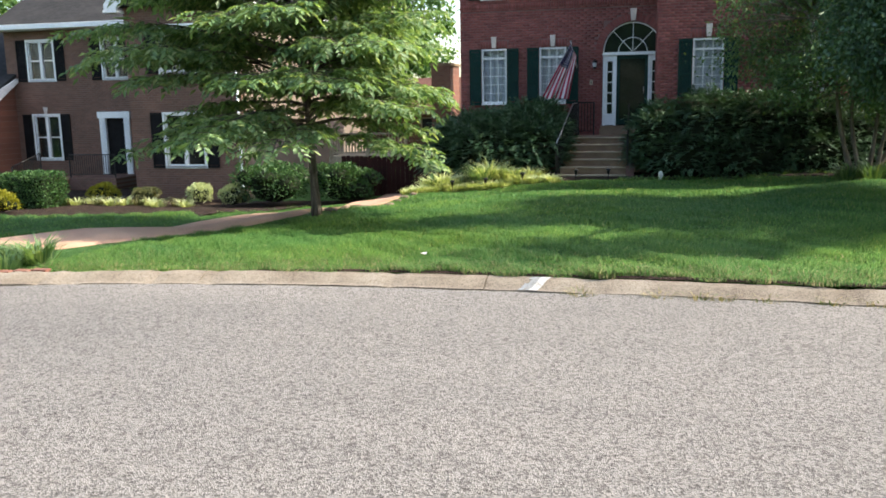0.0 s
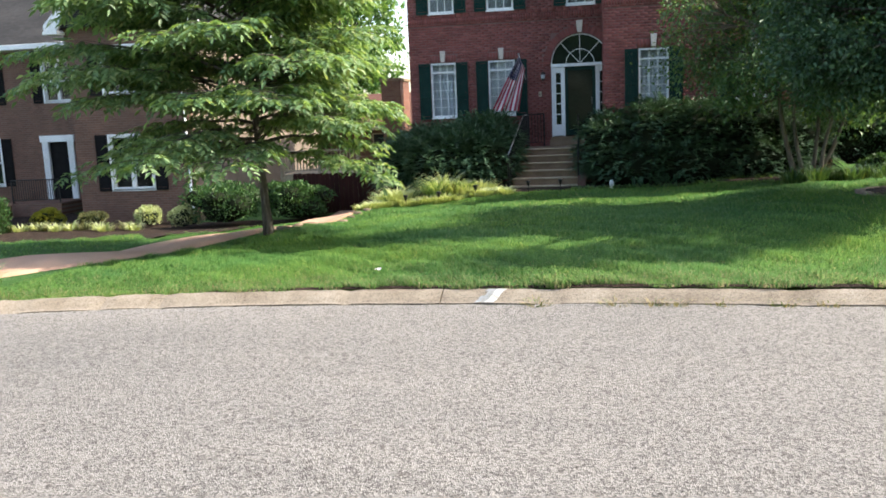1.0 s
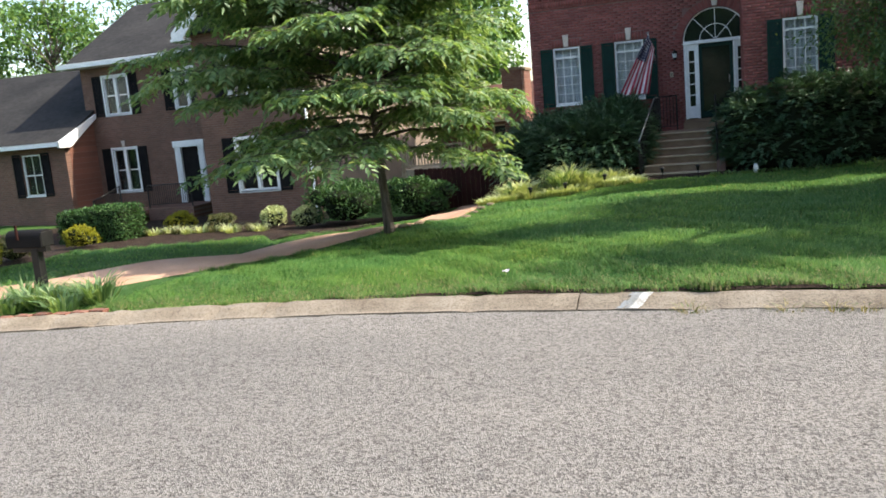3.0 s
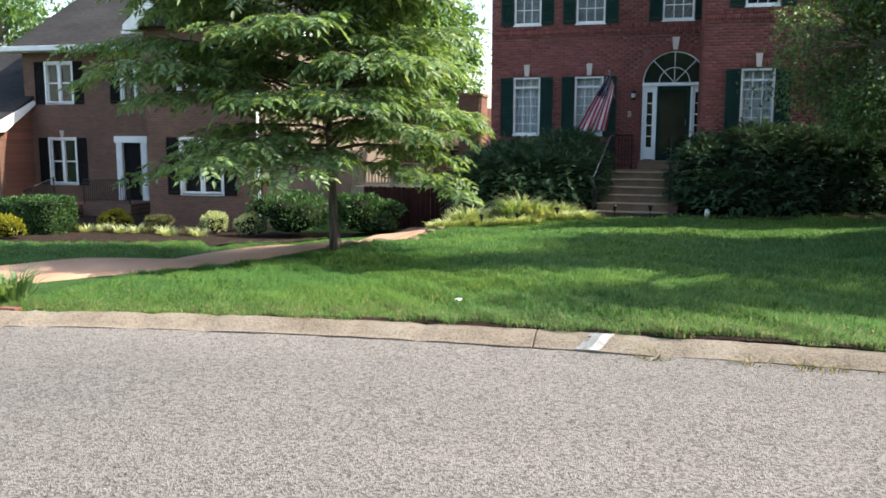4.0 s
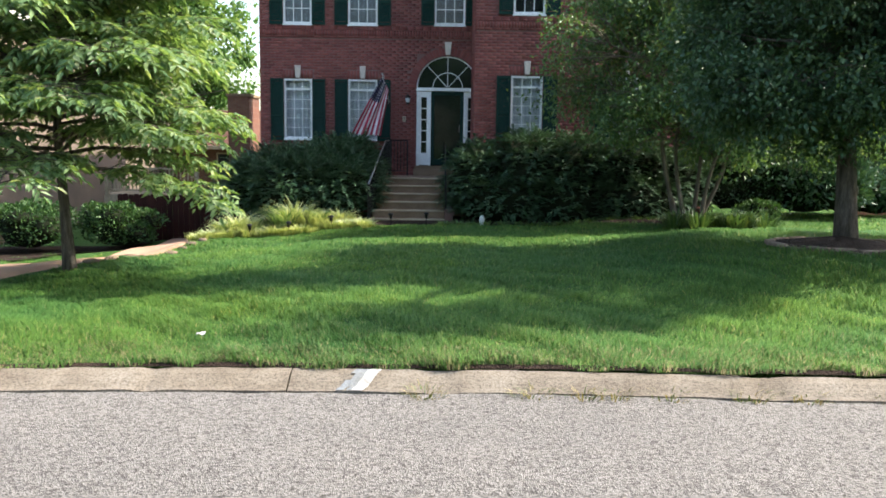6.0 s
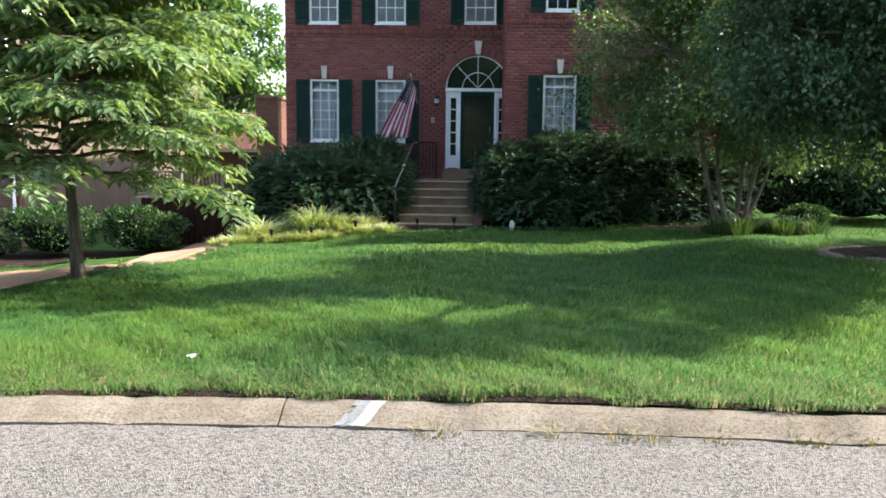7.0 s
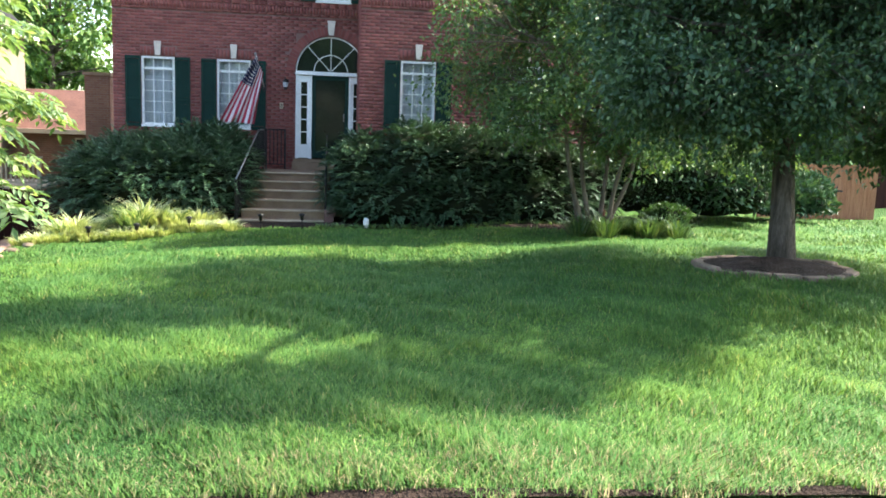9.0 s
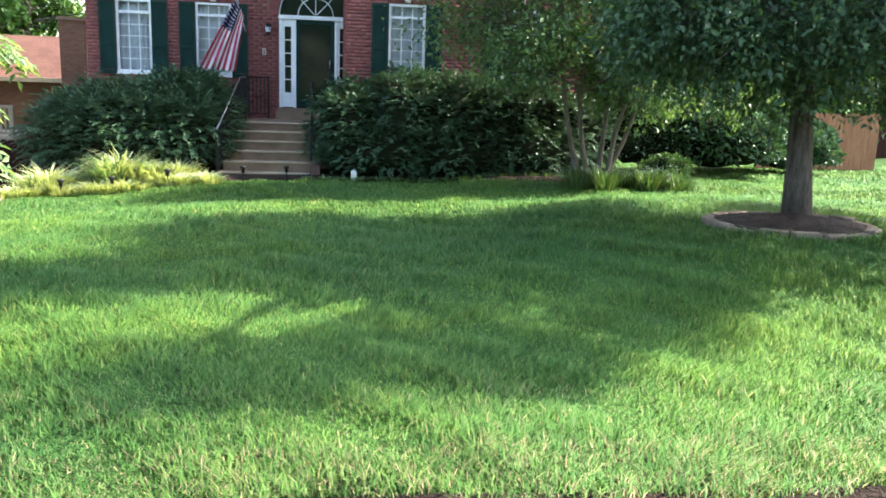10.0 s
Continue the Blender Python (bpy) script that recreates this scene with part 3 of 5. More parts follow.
BRICK_SETS = [(wall_front, -5.2, 0.66, 0.0, MAIN_OPEN + [(-4.57, -3.73, 2.36, 2.6), (-2.79, -1.92, 2.36, 2.6)], keep_main, "x"),
              (wall_bay, 0.66, 6.6, YS, SIDE_OPEN + [(1.54, 2.42, 2.35, 2.6), (4.06, 4.94, 2.35, 2.6)], lambda x, z: not (BAND[0] < z < BAND[1]), "x")]
# soldier courses: band, window heads, arch ring
def soldiers(parent, x0, x1, z0, z1, y, proud, name="brick"):
    n = int((x1 - x0) / 0.075)
    a = x0 + (x1 - x0) * np.arange(n) / n
    r = np.stack([a, a + (x1 - x0) / n - 0.012, np.full(n, z0), np.full(n, z1)], 1)
    return brick_mesh(name, r, np.random.default_rng(int(abs(x0) * 50)), y - proud, 0.03 + proud, parent)


for wallp, x0, x1, y in ((wall_front, -5.2, 0.66, 0.0), (wall_bay, 0.66, 6.6, YS)):
    o = soldiers(wallp, x0, x1, BAND[0] + 0.055, BAND[1] - 0.05, y, 0.018, "soldier_course")
    o["label"] = "upright brick band course"
    o["kind"] = "stuff"
    for z in (BAND[0], BAND[1] - 0.04):
        rects, rg = bricks(wallp, x0, x1, z, z + 0.075, y, [])
        rects[:, 3] = rects[:, 2] + 0.045
        o = brick_mesh("ledge_course", rects, rg, y - 0.03, 0.05, wallp)
        o["kind"] = "stuff"
for (a, b), wallp, y in (((-4.57, -3.73), wall_front, 0.0), ((-2.79, -1.92), wall_front, 0.0), ((1.54, 2.42), wall_bay, YS), ((4.06, 4.94), wall_bay, YS)):
    mid = (a + b) / 2
    for s, e in ((a, mid - 0.08), (mid + 0.08, b)):
        o = soldiers(wallp, s, e, 2.37, 2.595, y, 0.0, "head_course")
        o["kind"] = "stuff"
    bm = bmesh.new()
    prism(bm, [(mid - 0.055, 2.385), (mid + 0.055, 2.385), (mid + 0.085, 2.72), (mid - 0.085, 2.72)], "y", y - 0.05, y + 0.05)
    part("keystone", bm, M["keystone"], wallp, "pale cast stone keystone", bevel=0.006)
bm = bmesh.new()
for k in range(36):
    a0, a1 = math.pi * k / 36 + 0.006, math.pi * (k + 1) / 36 - 0.006
    if abs((a0 + a1) / 2 - math.pi / 2) < 0.07:
        continue
    prism(bm, [(r * math.cos(t), ARCH_Z + r * math.sin(t)) for r, t in ((0.88, a0), (1.085, a0), (1.085, a1), (0.88, a1))], "y", -0.012, 0.03)
part("arch_course", bm, M["brick"], wall_front, "ring of upright bricks over the door")["kind"] = "stuff"
bm = bmesh.new()
prism(bm, [(-0.06, 3.05), (0.06, 3.05), (0.1, 3.4), (-0.1, 3.4)], "y", -0.06, 0.04)
part("keystone", bm, M["keystone"], wall_front, "pale cast stone keystone", bevel=0.006)


def sash_window(parent, x0, x1, z0, z1, y, cols=3, rows=5, bar_z=None, shutters=None, curtain=True, frame_mat=None, sill=True):
    """White sash window set in a wall that faces the street, with blind behind the panes."""
    fm = frame_mat or M["white"]
    bm = bmesh.new()
    t = 0.05
    for d in ((x0, x0 + t, z0, z1), (x1 - t, x1, z0, z1), (x0 + t, x1 - t, z0, z0 + t), (x0 + t, x1 - t, z1 - t, z1)):
        box(bm, d[0], d[1], y + 0.02, y + 0.11, d[2], d[3])
    bm_y = y + 0.05
    win = part("window", bm, fm, parent, "white sash window with muntin bars and pale blind", bevel=0.004)
    bm = bmesh.new()
    for k in range(1, cols):
        x = x0 + t + (x1 - x0 - 2 * t) * k / cols
        box(bm, x - 0.009, x + 0.009, bm_y, bm_y + 0.028, z0 + t, z1 - t)
    for k in range(1, rows):
        z = z0 + t + (z1 - z0 - 2 * t) * k / rows
        box(bm, x0 + t, x1 - t, bm_y - 0.001, bm_y + 0.026, z - 0.009, z + 0.009)
    part("muntin", bm, fm, win)
    zb = bar_z if bar_z is not None else z0 + (z1 - z0) * 0.5
    bx("meeting_rail", (x0 + t, x1 - t, bm_y - 0.012, bm_y + 0.04, zb - 0.024, zb + 0.024), fm, win)
    g = bx("pane", (x0 + t, x1 - t, bm_y + 0.010, bm_y + 0.016, z0 + t, z1 - t), M["glass"], win, "clear window pane", 0)
    g.visible_shadow = False
    if curtain:
        bm = bmesh.new()
        n = 26
        vs = [[bm.verts.new((x0 + (x1 - x0) * k / n, y + 0.2 + 0.012 * math.sin(k * 1.7), z)) for z in (z0, z1)] for k in range(n + 1)]
        for p, q in zip(vs, vs[1:]):
            bm.faces.new((p[0], q[0], q[1], p[1]))
        # upper windows take the blind colour that has shade in it
        part("blind", bm, M["curtain" if z0 < 3 else "dim_blind"], win, "drawn blind, upper floor ones with shade in their colour", smooth=True)
    else:
        # dark board in place of an unlit room
        bx("backing", (x0 - 0.05, x1 + 0.05, y + 0.3, y + 0.32, z0 - 0.05, z1 + 0.05), M["dark_room"], win, "dark board standing in for the unlit room", 0)
    if sill:
        bx("sill", (x0 - 0.03, x1 + 0.03, y - 0.03, y + 0.03, z0 - 0.05, z0 - 0.002), fm, win)
    return win


def shutter(parent, x0, x1, z0, z1, y, mat, label):
    bm = bmesh.new()
    for d in ((x0, x0 + 0.05, z0, z1), (x1 - 0.05, x1, z0, z1), (x0 + 0.05, x1 - 0.05, z0, z0 + 0.08), (x0 + 0.05, x1 - 0.05, z1 - 0.07, z1),
              (x0 + 0.05, x1 - 0.05, (z0 + z1) / 2 - 0.2, (z0 + z1) / 2 - 0.13)):
        box(bm, d[0], d[1], y - 0.045, y - 0.006, d[2], d[3])
    sh = part("shutter", bm, mat, parent, label, bevel=0.003)
    bm = bmesh.new()
    z = z0 + 0.1
    while z < z1 - 0.09:
        prism(bm, [(y - 0.036, z), (y - 0.03, z + 0.006), (y - 0.014, z + 0.042), (y - 0.02, z + 0.036)], "x", x0 + 0.05, x1 - 0.05)
        z += 0.042
    part("louvre", bm, mat, sh)
    return sh


GS = "dark green louvred shutter"
for x0, x1, z0, z1, y, rail in ((-4.54, -3.76, 0.72, 2.36, 0, 2.08), (-2.76, -1.95, 0.72, 2.36, 0, 2.08), (1.58, 2.38, 0.86, 2.35, YS, 2.07), (4.1, 4.9, 0.86, 2.35, YS, 2.07)):
    sash_window(house, x0, x1, z0, z1, y, 3, 6, rail)
    shutter(house, x0 - 0.37, x0 - 0.01, z0 - 0.05, z1, y, M["green"], GS)
    shutter(house, x1 + 0.01, x1 + 0.37, z0 - 0.05, z1, y, M["green"], GS)
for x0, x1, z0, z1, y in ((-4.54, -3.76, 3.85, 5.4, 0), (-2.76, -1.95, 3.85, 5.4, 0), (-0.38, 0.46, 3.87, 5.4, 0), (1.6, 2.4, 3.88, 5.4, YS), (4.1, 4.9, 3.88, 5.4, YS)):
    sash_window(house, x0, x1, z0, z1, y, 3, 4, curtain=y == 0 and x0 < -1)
    shutter(house, x0 - 0.37, x0 - 0.01, z0 - 0.03, z1, y, M["green"], GS)
    shutter(house, x1 + 0.01, x1 + 0.37 if x1 != 0.46 else x1 + 0.19, z0 - 0.03, z1, y, M["green"], GS)
# added partition behind the panes, its dark colour standing in for unlit rooms
bx("partition", (-4.9, 6.3, 1.6, 1.7, -0.1, 6.0), M["dark_room"], house, "added wall painted dark as an unlit room", 0)

# front door with sidelights and fanlight
door = thing("front_door", (0, 0.06, 0.0), "dark glazed storm door in white frame with sidelights and fanlight", "door", kind="structure")
bm = bmesh.new()
for d in ((-0.86, -0.78, 0, 2.07), (-0.52, -0.455, 0, 2.07), (0.455, 0.52, 0, 2.07), (0.78, 0.86, 0, 2.07)):
    box(bm, d[0], d[1], 0.03, 0.16, d[2], d[3])
box(bm, -0.88, 0.88, 0.0, 0.17, 2.07, 2.16)
part("door_frame", bm, M["white"], door, "white painted door frame", bevel=0.008)
for s in (-1, 1):
    a, b = sorted((s * 0.78, s * 0.52))
    bm = bmesh.new()
    for d in ((a, a + 0.055, 0.02, 2.07), (b - 0.055, b, 0.02, 2.07), (a + 0.055, b - 0.055, 0.02, 0.36), (a + 0.055, b - 0.055, 1.9, 2.07)):
        box(bm, d[0], d[1], 0.06, 0.11, d[2], d[3])
    for k in range(1, 5):
        z = 0.36 + 1.54 * k / 5
        box(bm, a + 0.055, b - 0.055, 0.07, 0.1, z - 0.012, z + 0.012)
    side = part("sidelight", bm, M["white"], door, "narrow white sidelight with five panes", bevel=0.003)
    bx("pane", (a + 0.055, b - 0.055, 0.083, 0.089, 0.36, 1.9), M["dark_glass"], side, bevel=0)
    bx("backing", (a, b, 0.22, 0.24, 0.02, 2.07), M["dark_room"], side, bevel=0)
bm = bmesh.new()
for d in ((-0.455, -0.365, 0.03, 2.065), (0.365, 0.455, 0.03, 2.065), (-0.365, 0.365, 0.03, 0.2), (-0.365, 0.365, 1.96, 2.065)):
    box(bm, d[0], d[1], 0.06, 0.1, d[2], d[3])
leaf = part("storm_door", bm, M["green"], door, "dark green storm door", bevel=0.005)
bx("pane", (-0.365, 0.365, 0.076, 0.084, 0.2, 1.96), M["dark_glass"], leaf, bevel=0)
bm = bmesh.new()
box(bm, -0.45, 0.45, 0.17, 0.215, 0.02, 2.06)
for a, b, c, d in ((-0.33, -0.05, 0.25, 0.85), (0.05, 0.33, 0.25, 0.85), (-0.33, -0.05, 1.0, 1.85), (0.05, 0.33, 1.0, 1.85)):
    box(bm, a, b, 0.16, 0.172, c, d)
part("inner_door", bm, M["black"], door, "dark panelled inner door", bevel=0.004)
bm = bmesh.new()
tube(bm, [(0.34, 0.03, 0.95), (0.34, 0.0, 0.97), (0.34, 0.0, 1.12), (0.34, 0.03, 1.14)], 0.01, 8)
part("handle", bm, M["chrome"], leaf, "small metal pull handle", True)
bx("threshold", (-0.9, 0.66, -0.12, 0.16, -0.08, 0.0), M["tan_concrete"], door, "concrete door sill")
bm = bmesh.new()
for r0, r1 in ((0.83, 0.86), (0.405, 0.422)):
    for k in range(32):
        a0, a1 = math.pi * k / 32, math.pi * (k + 1) / 32
        prism(bm, [(r * math.cos(t), 2.16 + r * math.sin(t)) for r, t in ((r0, a0), (r1, a0), (r1, a1), (r0, a1))], "y", 0.05, 0.1)
for k in range(1, 6):
    if k in (1, 5):
        continue
    t = math.pi * k / 6 if k == 3 else math.pi * (0.26 if k == 2 else 0.74)
    c, s = math.cos(t), math.sin(t)
    prism(bm, [(0.03 * c + 0.008 * s, 2.16 + 0.03 * s - 0.008 * c), (0.83 * c + 0.008 * s, 2.16 + 0.83 * s - 0.008 * c), (0.83 * c - 0.008 * s, 2.16 + 0.83 * s + 0.008 * c), (0.03 * c - 0.008 * s, 2.16 + 0.03 * s + 0.008 * c)], "y", 0.055, 0.095)
fan = part("fanlight", bm, M["white"], door, "white half-round fanlight with spokes", bevel=0)
for nm, r, y0, y1, mt in (("pane", 0.84, 0.072, 0.078, "dark_glass"), ("backing", 0.86, 0.24, 0.25, "dark_room")):
    bm = bmesh.new()
    prism(bm, [(r * math.cos(math.pi * k / 32), 2.165 + r * math.sin(math.pi * k / 32)) for k in range(33)], "y", y0, y1)
    part(nm, bm, M[mt], fan)

# porch and steps
steps = thing("front_steps", (-0.9, -2.6, -1.35), "brown aggregate front steps with pale worn edges", "steps", kind="structure")
bx("landing", (-1.62, 0.655, -1.75, -0.005, -1.6, -0.27), M["tan_concrete"], steps, "concrete porch landing", 0.012)
bx("sill_step", (-0.93, 0.655, -0.2, -0.008, -0.268, -0.085), M["tan_concrete"], steps, "low concrete step under the door sill", 0.008)
NR = 6
for k in range(NR):
    z = -0.27 - 0.178 * k
    y1 = -1.75 - 0.4 * k
    if k == 0:
        bx("step_edge", (-1.62, -0.05, y1 - 0.03, y1 + 0.05, z - 0.026, z + 0.005), M["nosing"], steps)
        continue
    xl = -1.62 - 0.05 * k
    s = bx("step", (xl, -0.08, y1, y1 + 0.399, -1.7, z), M["tan_concrete"], steps, bevel=0.012)
    bx("step_edge", (xl - 0.005, -0.075, y1 - 0.022, y1 + 0.045, z - 0.026, z + 0.005), M["nosing"], s)
bx("cheek_wall", (-0.075, 0.12, -3.9, -2.1, -1.7, -0.9), M["mortar"], steps, "low brick cheek beside the steps", 0.01)
bx("plinth", (-1.9, -1.64, -1.75, -0.006, -1.7, -0.28), M["mortar"], steps, "brick porch side", 0.01)


def railing(name, line, base_z, h, label, extra=()):
    rail = thing(name, (line[0][0], line[0][1], base_z[0]), label, "railing")
    top = [(x, y, z + h) for (x, y), z in zip(line, base_z)]
    bm = bmesh.new()
    tube(bm, top, 0.018, 8)
    part("handrail", bm, M["chrome"] if "worn" in label else M["iron"], rail, "worn metal handrail", True)
    bm = bmesh.new()
    tube(bm, [(x, y, z + 0.12) for (x, y), z in zip(line, base_z)], 0.014, 6)
    part("bottom_rail", bm, M["iron"], rail)
    for (x, y), z in zip(line, base_z):
        bm = bmesh.new()
        box(bm, x - 0.02, x + 0.02, y - 0.02, y + 0.02, z, z + h + 0.02)
        part("post", bm, M["iron"], rail)
    for (a, za), (b, zb) in zip(list(zip(line, base_z)), list(zip(line, base_z))[1:]):
        n = int(math.dist(a, b) / 0.09)
        for k in range(1, n):
            t = k / n
            x, y, z = a[0] + (b[0] - a[0]) * t, a[1] + (b[1] - a[1]) * t, za + (zb - za) * t
            bm = bmesh.new()
            box(bm, x - 0.01, x + 0.01, y - 0.01, y + 0.01, z + 0.11, z + h)
            part("baluster", bm, M["iron"], rail)
    return rail


railing("stair_railing", [(-1.88, -3.85), (-1.6, -1.75), (-1.56, -1.0)], [-1.3, -0.27, -0.27], 0.96, "black iron stair railing with worn metal handrail")
railing("porch_railing", [(-1.56, -0.95), (-1.56, -0.12), (-1.1, -0.12)], [-0.27, -0.27, -0.27], 0.97, "black iron porch railing beside the door")
railing("stair_railing", [(-0.06, -3.85), (-0.06, -1.8)], [-1.3, -0.27], 0.9, "black iron stair railing against the hedge")

# lantern, letter box, flag
lamp = thing("wall_lantern", (-1.1, -0.01, 1.75), "small black iron lantern beside the door", "lantern")
bm = bmesh.new()
tube(bm, [(-1.1, -0.012, 1.86), (-1.1, -0.07, 1.98), (-1.1, -0.11, 1.95)], 0.012, 6)
box(bm, -1.14, -1.06, -0.02, -0.004, 1.78, 1.92)
part("bracket", bm, M["iron"], lamp)
bm = bmesh.new()
tube(bm, [(-1.1, -0.11, 1.68), (-1.1, -0.11, 1.72), (-1.1, -0.11, 1.9), (-1.1, -0.11, 1.95)], [0.03, 0.05, 0.075, 0.015], 6)
part("lantern_body", bm, M["iron"], lamp)
bm = bmesh.new()
tube(bm, [(-1.1, -0.11, 1.75), (-1.1, -0.11, 1.86)], [0.056, 0.072], 6)
part("lantern_glass", bm, M["curtain"], lamp, "frosted lantern glass")
letter = thing("number_plaque", (-1.2, -0.01, 1.25), "small cream plaque on the brick wall", "plaque")
bx("plate", (-1.245, -1.155, -0.03, -0.004, 1.22, 1.37), M["cream"], letter)
for k in range(3):
    bx("bar", (-1.225, -1.175, -0.036, -0.029, 1.25 + 0.035 * k, 1.265 + 0.035 * k), M["black"], letter, bevel=0)

flag = thing("flag", (-1.6, -0.02, 1.75), "striped flag hanging from a slanted wall pole", "flag")
tip, root = Vector((-1.74, -1.0, 2.42)), Vector((-1.62, -0.02, 1.72))
bm = bmesh.new()
tube(bm, [root, tip], 0.016, 8)
part("pole", bm, M["white"], flag, "slim pale flag pole", True)
bm = bmesh.new()
bmesh.ops.create_uvsphere(bm, u_segments=8, v_segments=6, radius=0.035, matrix=Matrix.Translation(tip + (tip - root).normalized() * 0.03))
part("finial", bm, M["chrome"], flag, "", True)
bx("bracket", (-1.67, -1.57, -0.06, -0.004, 1.64, 1.8), M["iron"], flag)
NU, NV = 40, 26
fv = np.zeros((NU + 1, NV + 1, 3))
d = np.array(root - tip)
for i in range(NU + 1):
    for j in range(NV + 1):
        u, v = i / NU, j / NV
        across = np.array([0.14, 0.36, -0.36]) * (1 - u) + np.array([0.8, 0.22, -0.04]) * u
        fall = np.array([-0.85 * u, 0.1 * u, -1.42 * u - 0.12 * u * u])
        fold = 0.06 * math.sin(v * 15 + u * 2.5) * min(1, u * 3)
        fv[i, j] = np.array(tip) - np.array([0, 0, 0.03]) + across * v + fall + np.array([0.25 * fold, -fold, 0.0])
ii = (np.arange(NU)[:, None] * (NV + 1) + np.arange(NV)[None]).ravel()
ui, vj = np.repeat(np.arange(NU), NV), np.tile(np.arange(NV), NU)
stripe = (vj // 2) % 2
mi = np.where((ui < NU * 0.4) & (vj < 14), 2, stripe)
cloth = arrays("cloth", fv.reshape(-1, 3), ii[:, None] + np.array([0, 1, NV + 2, NV + 1]), [M["red_cloth"], M["white_cloth"], M["blue_cloth"]], flag, "red and white striped cloth with blue corner", True, mi)
sol = cloth.modifiers.new("thick", "SOLIDIFY")
sol.thickness = 0.004
bm = bmesh.new()
for a in range(8):
    for b in range(6):
        i, j = 1 + a * 2, 1 + b * 2
        c = Vector(fv[i, j])
        n = (Vector(fv[i + 1, j]) - c).cross(Vector(fv[i, j + 1]) - c).normalized()
        for s in (-1, 1):
            q = Matrix.Translation(c + n * 0.008 * s) @ n.to_track_quat("Z", "Y").to_matrix().to_4x4()
            bmesh.ops.create_circle(bm, cap_ends=True, segments=5, radius=0.017, matrix=q)
part("star", bm, M["white_cloth"], flag, "small white stars")["kind"] = "stuff"


# ---- the neighbouring house ----
nb = thing("neighbour_house", (-18, 4, -2.4), "two-storey brown brick house with black shutters and grey roof", "house")
NY, PY, WY = 2.84, -1.3, 1.1
BS = "black louvred shutter"


def plain_wall(x0, x1, z0, z1, y, openings, label):
    bm = bmesh.new()
    wall_cells(bm, x0, x1, z0, z1, y, y + 0.25, openings)
    return part("wall", bm, M["brown_brick"], nb, label)


def two_light(x0, x1, z0, z1, y, cut=False):
    w = sash_window(nb, x0, x1, z0, z1, y, 2, 2, curtain=False)
    bx("mullion", ((x0 + x1) / 2 - 0.06, (x0 + x1) / 2 + 0.06, y - 0.01, y + 0.1, z0 + 0.05, z1 - 0.05), M["white"], w)
    bm = bmesh.new()
    for a, b, c, d in ((x0 - 0.07, x0, z0 - 0.07, z1 + 0.07), (x1, x1 + 0.07, z0 - 0.07, z1 + 0.07), (x0, x1, z1, z1 + 0.07), (x0, x1, z0 - 0.07, z0)):
        box(bm, a, b, y - 0.03, y + 0.1, c, d)
    part("casing", bm, M["white"], w)
    shutter(nb, x0 - 0.5, x0 - 0.09, z0 - 0.06, z1 + 0.06, y, M["black"], BS)
    shutter(nb, x1 + 0.09, x1 + 0.5, z0 - 0.06, z1 + 0.06, y, M["black"], BS)
    return w


U1, L2, U3 = (-22.98, -21.86, 1.9, 3.36), (-22.98, -21.86, -1.16, 0.52), (-19.7, -18.58, 1.9, 3.36)
ND = (-20.05, -18.75, -1.75, 0.62)
plain_wall(-24.0, -15.9, -3.2, 4.0, NY, [U1, L2, U3, ND], "brown brick front wall in shade")
for w in (U1, L2, U3):
    two_light(*w, NY)
bm = bmesh.new()
prism(bm, [(-22.47, 0.6), (-22.37, 0.6), (-22.33, 0.85), (-22.51, 0.85)], "y", NY - 0.04, NY + 0.04)
part("keystone", bm, M["keystone"], nb, "pale keystone")
U4, L4 = (-14.75, -13.38, 1.9, 3.3), (-14.75, -13.38, -1.12, 0.55)
plain_wall(-15.95, -12.0, -3.2, 4.0, PY, [U4, L4], "projecting brown brick gable wall")
for w in (U4, L4):
    two_light(*w, PY)
bm = bmesh.new()
prism(bm, [(-16.0, 4.0), (-11.95, 4.0), (-13.97, 5.9)], "y", PY + 0.01, PY + 0.25)
part("wall", bm, M["brown_brick"], nb, "brick gable")
for d in ((-12.25, -12.0, PY + 0.25, 14, -3.2, 4.0), (-15.95, -15.7, PY + 0.25, NY, -3.2, 4.0), (-24.0, -23.75, NY + 0.25, 12, -3.2, 4.0)):
    bx("wall", d, M["brown_brick_east"], nb, "brown brick side wall", 0)
bm = bmesh.new()
prism(bm, [(NY - 0.5, 3.85), (12.5, 3.85), (7.4, 6.75)], "x", -24.5, -12.3)
nroof = part("roof", bm, M["shingle"], nb, "dark grey shingle roof", bevel=0.02)
bm = bmesh.new()
prism(bm, [(-16.3, 3.95), (-11.6, 3.95), (-13.95, 6.2)], "y", PY - 0.35, 14.2)
part("roof", bm, M["shingle"], nb, "dark grey shingle gable roof")
bm = bmesh.new()
box(bm, -24.6, -16.3, NY - 0.62, NY - 0.48, 3.78, 3.96)
box(bm, -24.55, -16.3, NY - 0.49, NY, 3.76, 3.82)
prism(bm, [(-16.35, 3.82), (-15.95, 3.82), (-13.95, 5.95), (-11.95, 3.82), (-11.55, 3.82), (-11.55, 4.02), (-13.95, 6.32), (-16.35, 4.02)], "y", PY - 0.42, PY - 0.3)
box(bm, -11.66, -11.5, PY - 0.4, 14.2, 3.8, 3.98)
box(bm, -16.4, -15.9, PY - 0.42, PY, 3.74, 3.83)
part("gutter", bm, M["white"], nb, "white gutters and eave boards", bevel=0.01)
bm = bmesh.new()
tube(bm, [(-12.1, PY - 0.06, 3.8), (-12.1, PY - 0.06, -2.1), (-12.1, PY - 0.25, -2.2)], 0.045, 8)
part("downspout", bm, M["white"], nb, "white downspout", True)
